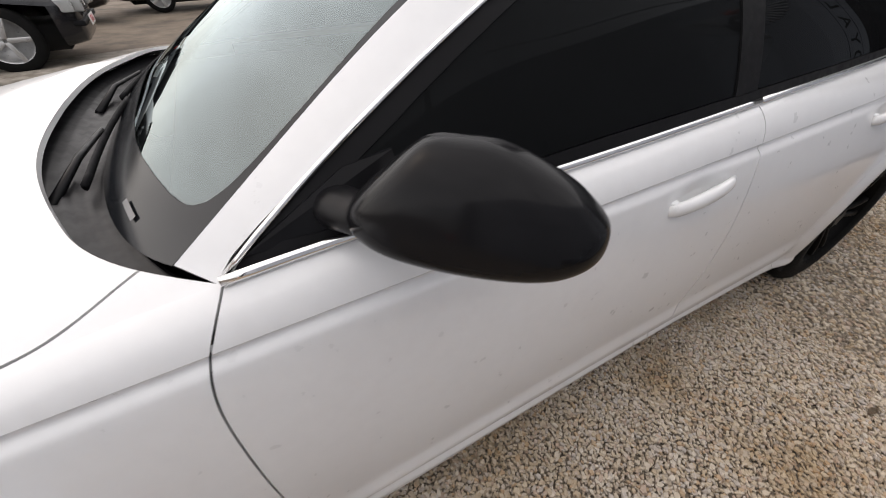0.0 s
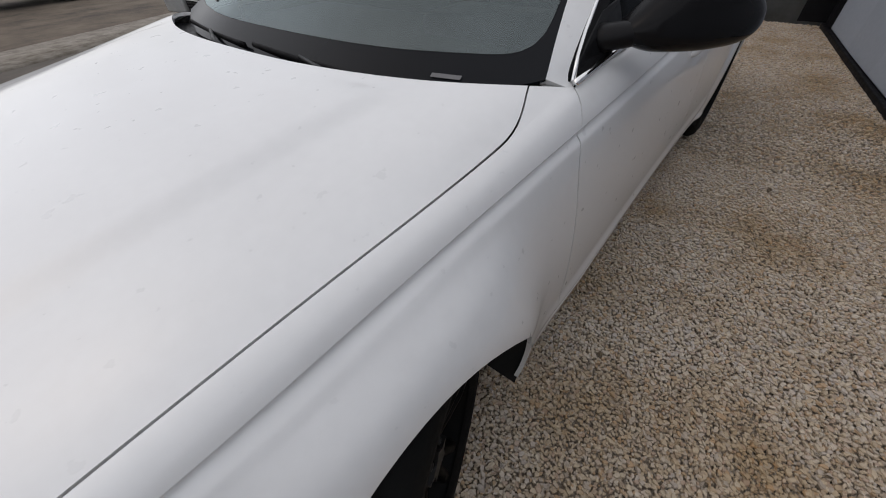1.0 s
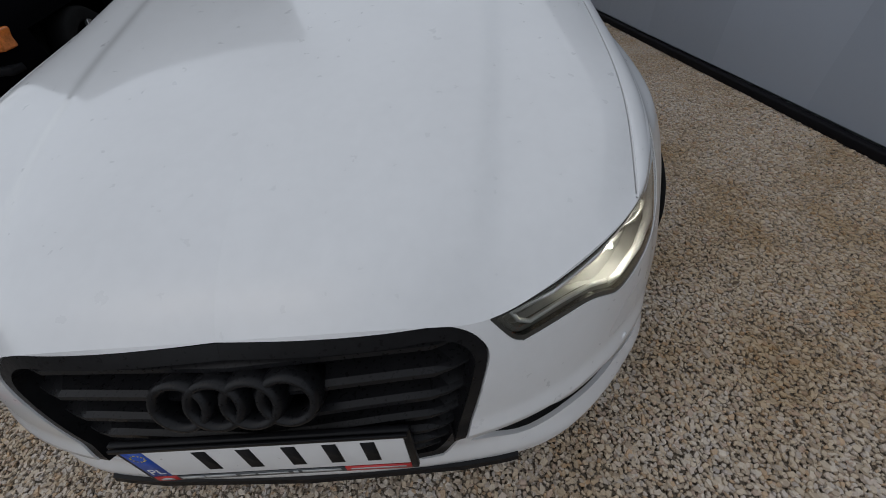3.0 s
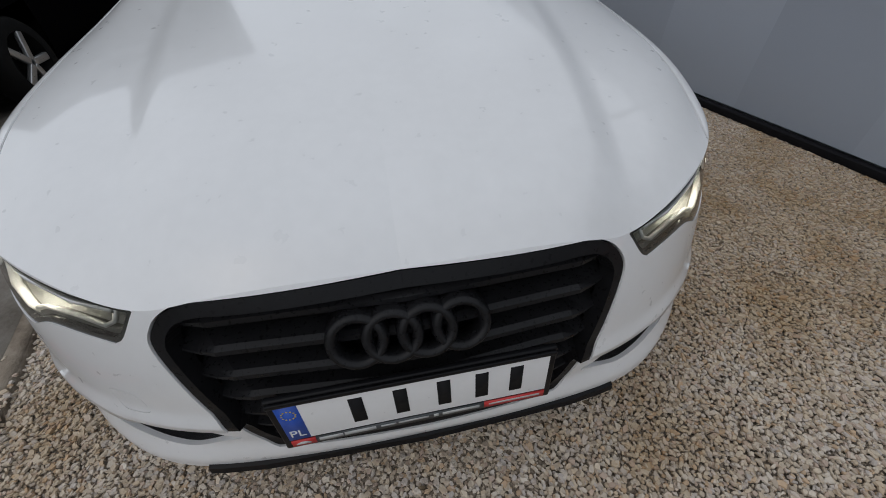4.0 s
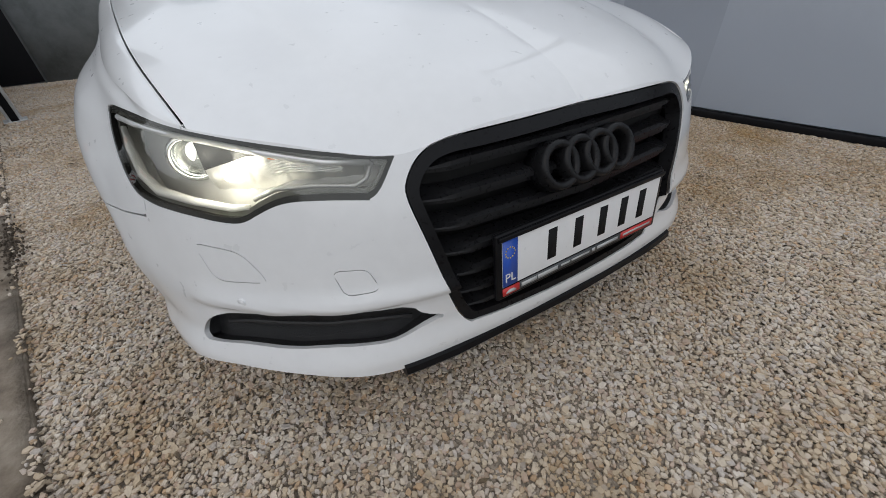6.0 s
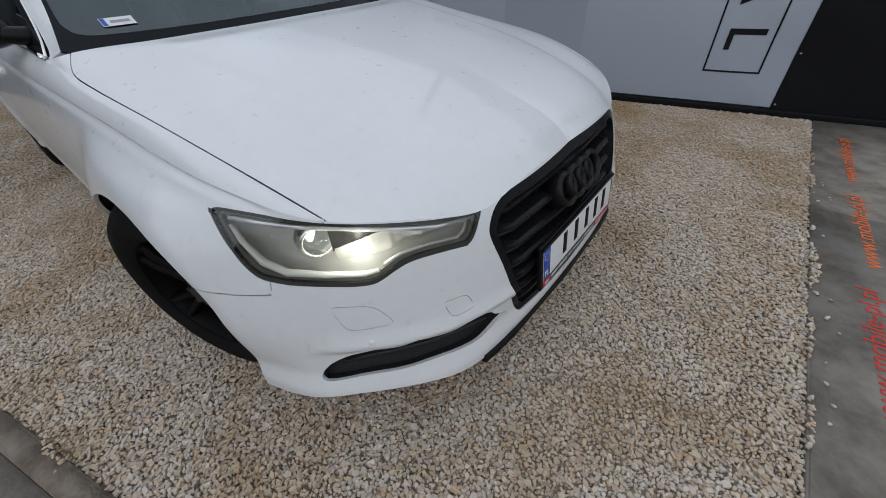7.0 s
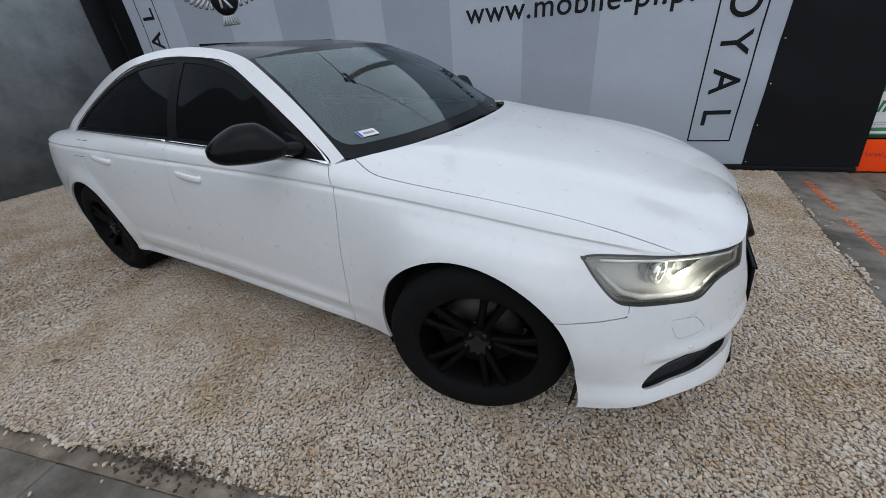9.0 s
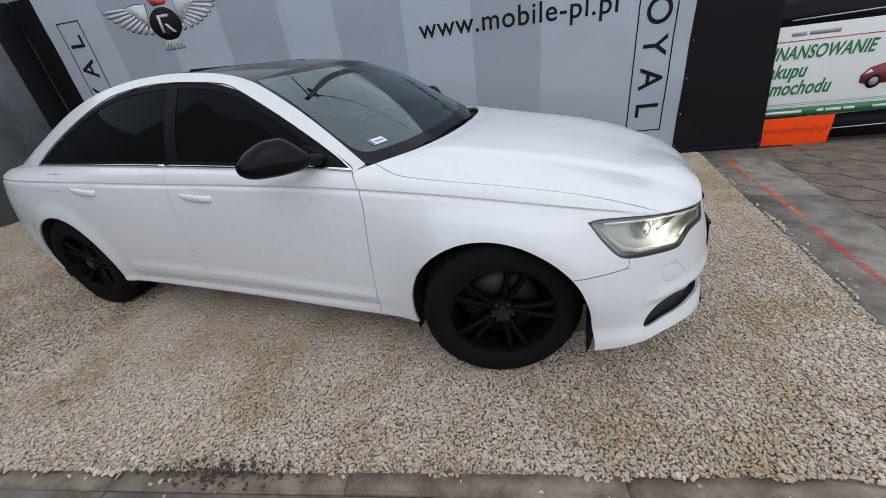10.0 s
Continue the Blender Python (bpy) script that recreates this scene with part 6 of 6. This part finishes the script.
for z in (0.428, 0.446):
    part("board_line", box(1.75, 4.1, OFF - 0.003, OFF, z, z + 0.004, m=WALL), GREYSTRIP, board)
for a, b in ((2.30, 2.43), (2.455, 2.72)):
    part("brand_bar", box(a, b, OFF - 0.003, OFF, 1.106, 1.140, m=WALL), GREYSTRIP, board)
for text, z, size in (("FINANSOWANIE", 0.945, 0.172), ("zakupu", 0.775, 0.195), ("samochodu", 0.605, 0.195)):
    lettering("slogan", text, size, GREEN_INK, on_wall(2.115, z, OFF - 0.003) @ Matrix.Diagonal((0.72, 1, 1, 1)), board, 0.0008, align="LEFT", spacing=1.04, weight=0.024, slant=0.20)
for a, b in ((2.18, 2.60), (2.74, 2.80), (2.82, 2.96), (2.98, 3.08), (3.24, 3.45)):
    part("footer_bar", box(a, b, OFF - 0.007, OFF - 0.004, 0.345, 0.372, m=WALL), BOARD, board)
PRINTRED = mat("printed_dark_red", (0.20, 0.02, 0.03), 0.45, vary=0.3, size=14)
car_print = [(3.04, 0.60), (3.03, 0.67), (3.09, 0.74), (3.20, 0.775), (3.30, 0.83), (3.55, 0.83), (3.68, 0.76), (3.76, 0.72), (3.76, 0.62), (3.70, 0.59), (3.12, 0.58)]
part("printed_car", prism(car_print, 0.001, on_wall(0, 0, OFF - 0.003)), PRINTRED, board)
for pane_pts in ([(3.235, 0.772), (3.31, 0.815), (3.40, 0.815), (3.40, 0.768)], [(3.415, 0.768), (3.415, 0.815), (3.54, 0.815), (3.62, 0.768)]):
    part("printed_pane", prism(pane_pts[::-1], 0.001, on_wall(0, 0, OFF - 0.005)), INK, board)
part("printed_lamp", prism([(3.05, 0.675), (3.13, 0.70), (3.10, 0.725)], 0.001, on_wall(0, 0, OFF - 0.005)), BOARD, board)
for u in (3.16, 3.62):
    for r, m_w, o in ((0.066, INK, 0.005), (0.040, GREYSTRIP, 0.007)):
        part("printed_wheel", prism([(u + r * math.cos(q), 0.605 + r * math.sin(q)) for q in np.linspace(0, 2 * math.pi, 20, endpoint=False)], 0.001, on_wall(0, 0, OFF - o)), m_w, board)
sheet_o = thing("orange_sheet", "fluorescent orange sheet with faded writing under the board", "sign")
part("sheet_panel", box(2.16, 2.93, OFF - 0.012, OFF - 0.006, 0.0, 0.300, 0.001, m=WALL), FLUO, sheet_o)
lettering("sheet_text", "www.mobile-pl.pl", 0.095, FLUOTEXT, on_wall(2.56, 0.165, OFF - 0.0135), sheet_o, 0.0005)
fence = thing("fence", "dark mesh fence carrying the boards", "fence")
for u in (1.95, 4.2):
    part("fence_post", tube([tuple(WALL @ Vector((u, 0.10, 0))), tuple(WALL @ Vector((u, 0.10, 1.9)))], 0.024, 12), STEEL, fence)
for z in (0.12, 0.28, 1.25, 1.85):
    part("fence_rail", tube([tuple(WALL @ Vector((2.3, 0.10, z))), tuple(WALL @ Vector((4.25, 0.10, z + 0.05)))], 0.005, 8), STEEL, fence)
part("fence_sheet", box(2.3, 4.25, 0.12, 0.125, 0.03, 0.32, m=WALL), CLOTH_BLACK, fence)

# gate post at the rear corner of the bay
gate_post = thing("gate_post", "white painted steel post leaning at the kerb", "post")
part("post_bar", box(-0.055, 0.055, -0.055, 0.055, 0, 2.6, 0.008, m=pose(-4.12, -2.375, 0, 0, 0, 15)), STEEL, gate_post)
part("post_plate", box(-0.09, 0.09, -0.09, 0.09, 0, 0.012, 0.003, m=pose(-4.12, -2.375, 0.0, 0, 0, 15)), STEEL, gate_post)
part("post_collar", box(-0.065, 0.065, -0.065, 0.065, 0.48, 0.54, 0.006, m=pose(-4.12, -2.375, 0, 0, 0, 15)), STEEL, gate_post)
part("post_stripe", box(0.055, 0.085, -0.03, 0.03, 0.0, 2.6, 0.004, m=pose(-4.12, -2.375, 0, 0, 0, 15)), SEALBLACK, gate_post)


# ---- other parked vehicles ----
def loft(sections, n=28):
    """A closed body through cross-sections (x, z0, z1, half width, squareness)."""
    bm, rings = bmesh.new(), []
    for x, z0, z1, w, e in sections:
        ring = []
        for k in range(n):
            a = 2 * math.pi * (k + 0.5) / n
            c, s = math.cos(a), math.sin(a)
            ring.append(bm.verts.new((x, w * math.copysign(abs(c) ** e, c), (z0 + z1) / 2 + (z1 - z0) / 2 * math.copysign(abs(s) ** e, s))))
        rings.append(ring)
    for p, q in zip(rings, rings[1:]):
        for j in range(n):
            bm.faces.new((p[j], p[(j + 1) % n], q[(j + 1) % n], q[j]))
    bm.faces.new(rings[0]), bm.faces.new(rings[-1][::-1])
    bmesh.ops.recalc_face_normals(bm, faces=bm.faces[:])
    return bm


DARKPAINT = mat("dark_car_paint", (0.010, 0.010, 0.012), 0.22, coat=0.4, spec=0.35)
# shade is put into this paint: almost no colour, no sky reflected
DIMPAINT = mat("dimmed_black_car_paint", (0.0025, 0.0025, 0.003), 0.5, spec=0.0)
ALLOY = mat("silver_alloy", (0.45, 0.45, 0.45), 0.35, metal=0.8, vary=0.15)
WHITELENS = mat("pale_lamp_lens", (0.30, 0.31, 0.31), 0.15, coat=1.0, vary=0.1, size=20)
AMBERLENS = mat("amber_lamp_lens", (0.60, 0.17, 0.03), 0.2, coat=1.0, vary=0.6, size=26)


def parked(name, label, m, tall=1.0, boxy=False, paint=DARKPAINT, glaze=GLOSSBLACK, group="parked vehicles"):
    """A parked car, nose at its origin, pointing along +x."""
    e = thing(name, label, "car", group, at=m)
    h = tall
    body = loft([(0.0, 0.34, 0.66 * h, 0.62, 0.35), (-0.05, 0.26, 0.72 * h, 0.78, 0.35), (-0.28, 0.22, 0.77 * h, 0.86, 0.35), (-1.25, 0.20 + 0.1 * (h - 1), 0.90 * h, 0.885, 0.33), (-2.2, 0.20, 0.95 * h, 0.89, 0.33), (-3.5, 0.20, 0.97 * h, 0.89, 0.33), (-4.35, 0.26, 0.96 * h, 0.86, 0.35), (-4.62, 0.32, 0.90 * h, 0.80, 0.35), (-4.68, 0.40, 0.82 * h, 0.70, 0.35)])
    for wx in (-0.86, -3.62):
        carve(body, lambda x, y, z: np.where(np.abs(y) > 0.52, np.hypot(x - wx, z - 0.33 * h) - 0.365 * h, 1.0))
    part("body", body, paint, e)
    rear = -4.45 if boxy else -3.95
    cabin = loft([(-1.15, 0.86 * h, 0.90 * h, 0.70, 0.4), (-1.45, 0.86 * h, 1.10 * h, 0.74, 0.4), (-2.0, 0.86 * h, 1.37 * h, 0.66, 0.42), (-2.7, 0.86 * h, 1.42 * h, 0.65, 0.42), (rear + 0.75, 0.86 * h, 1.37 * h, 0.64, 0.42), (rear, 0.86 * h, (1.15 if boxy else 0.98) * h, 0.70, 0.4)])
    part("cabin_glass", cabin, glaze, e)
    part("roof", loft([(-1.95, 1.355 * h, 1.372 * h, 0.55, 0.5), (-2.7, 1.405 * h, 1.43 * h, 0.58, 0.5), (rear + 0.72, 1.36 * h, 1.385 * h, 0.55, 0.5)]), paint, e)
    part("chassis", box(-4.2, -0.3, -0.55, 0.55, 0.18, 0.5), UNDER, e)
    for wx in (-0.86, -3.62):
        for s in (1, -1):
            w_ = new("wheel")
            w_.parent = e
            w_.matrix_local = pose(wx, s * 0.79, 0.325 * h, 0, 0, 0 if s < 0 else 180)
            rr = 0.325 * h
            part("tyre", lathe([(rr * 0.70, -0.10), (rr * 0.93, -0.105), (rr, -0.07), (rr, 0.07), (rr * 0.93, 0.105), (rr * 0.70, 0.10)], 40, "y"), TYRE, w_)
            part("rim", lathe([(rr * 0.72, -0.10), (rr * 0.66, -0.085), (rr * 0.64, 0.0), (0.01, 0.0)], 40, "y"), ALLOY if boxy else RIM, w_)
            for k in range(5):
                a = 2 * math.pi * k / 5
                sp = box(0.02, rr * 0.70, -0.095, -0.06, -0.028, 0.028, 0.008)
                bmesh.ops.rotate(sp, cent=(0, 0, 0), matrix=Matrix.Rotation(a, 3, "Y"), verts=sp.verts)
                part("spoke", sp, ALLOY, w_)
    for s in (1, -1):
        part("headlight", box(-0.16, 0.012, s * 0.545 - 0.175, s * 0.545 + 0.165, 0.535 * h, 0.675 * h, 0.025, 3, m=pose(0, 0, 0, 0, 0, -s * 6)), WHITELENS, e)
        part("indicator", box(-0.20, -0.012, s * 0.765 - 0.05, s * 0.765 + 0.05, 0.54 * h, 0.67 * h, 0.02, 3), WHITELENS if boxy else AMBERLENS, e)
        part("door_mirror", box(-1.62, -1.45, s * 0.98 - 0.09, s * 0.98 + 0.09, 0.93 * h, 1.06 * h, 0.04, 3), paint, e)
        part("tail_light", box(-4.69, -4.60, s * 0.66 - 0.12, s * 0.66 + 0.12, 0.70 * h, 0.82 * h, 0.02, 3), TAIL, e)
    grl = new("grille")
    grl.parent = e
    part("grille_surround", box(-0.05, 0.020, -0.36, 0.36, 0.500 * h, 0.68 * h, 0.02, 3), SEALBLACK, grl)
    for k in range(6):
        part("grille_bar", box(0.018, 0.026, -0.34, 0.34, (0.522 + 0.026 * k) * h, (0.532 + 0.026 * k) * h, 0.002), STEEL if k == 5 else BLACK, grl)
    part("grille_badge", lathe([(0.042, 0.030), (0.046, 0.035), (0.050, 0.030), (0.046, 0.027)], 36, "x", close=True), CHROME, grl).matrix_local = pose(0, 0, 0.585 * h)
    for k in range(3):
        a = 2 * math.pi * k / 3
        ray = prism([(-0.006, 0.0), (0.006, 0.0), (0.0012, 0.044), (-0.0012, 0.044)], 0.004, pose(0.029, 0, 0.585 * h, 90, 0, 90) @ pose(0, 0, 0, 0, 0, math.degrees(a)))
        part("badge_ray", ray, CHROME, grl)
    part("bumper_strip", box(-0.10, 0.035, -0.80, 0.80, 0.40 * h, 0.455 * h, 0.02, 3), SEALBLACK, e)
    part("show_plate", box(0.036, 0.042, -0.26, 0.26, 0.355 * h, 0.465 * h, 0.002), PLATEWHITE, e)
    for k in range(5):
        part("plate_bar", box(0.042, 0.044, -0.16 + 0.075 * k, -0.135 + 0.075 * k, 0.375 * h, 0.445 * h), RED, e)
    return e


parked("black_saloon", "black older saloon parked beside the white car", pose(-1.78, -3.60, -0.02, 0, 0, 4), 1.03, paint=DIMPAINT, glaze=DIMPAINT)
second = parked("black_coupe", "second black older car parked beside the saloon", pose(-2.62, -5.70, -0.02, 0, 0, 4), 1.03, paint=DIMPAINT, glaze=DIMPAINT)
part("price_card", box(0.05, 0.054, -0.10, 0.10, 0.58, 0.76, 0.001), BOARD, second, "white price card on the grille")
parked("dark_off_roader", "dark grey off-road car with silver five-spoke wheels", pose(0.90, -7.12, -0.02, 0, 0, 184), 1.18, True)
parked("dark_estate", "dark estate car parked across the yard", pose(5.85, -11.35, -0.02, 0, 0, 2), 1.05, True)
parked("dark_hatchback", "dark car parked far across the yard", pose(-3.2, -13.6, -0.02, 0, 0, 190), 1.05, True)
parked("dark_car", "dark car parked behind the fence", pose(5.4, 4.75, -0.02, 0, 0, 10), 1.12, True, paint=DIMPAINT)
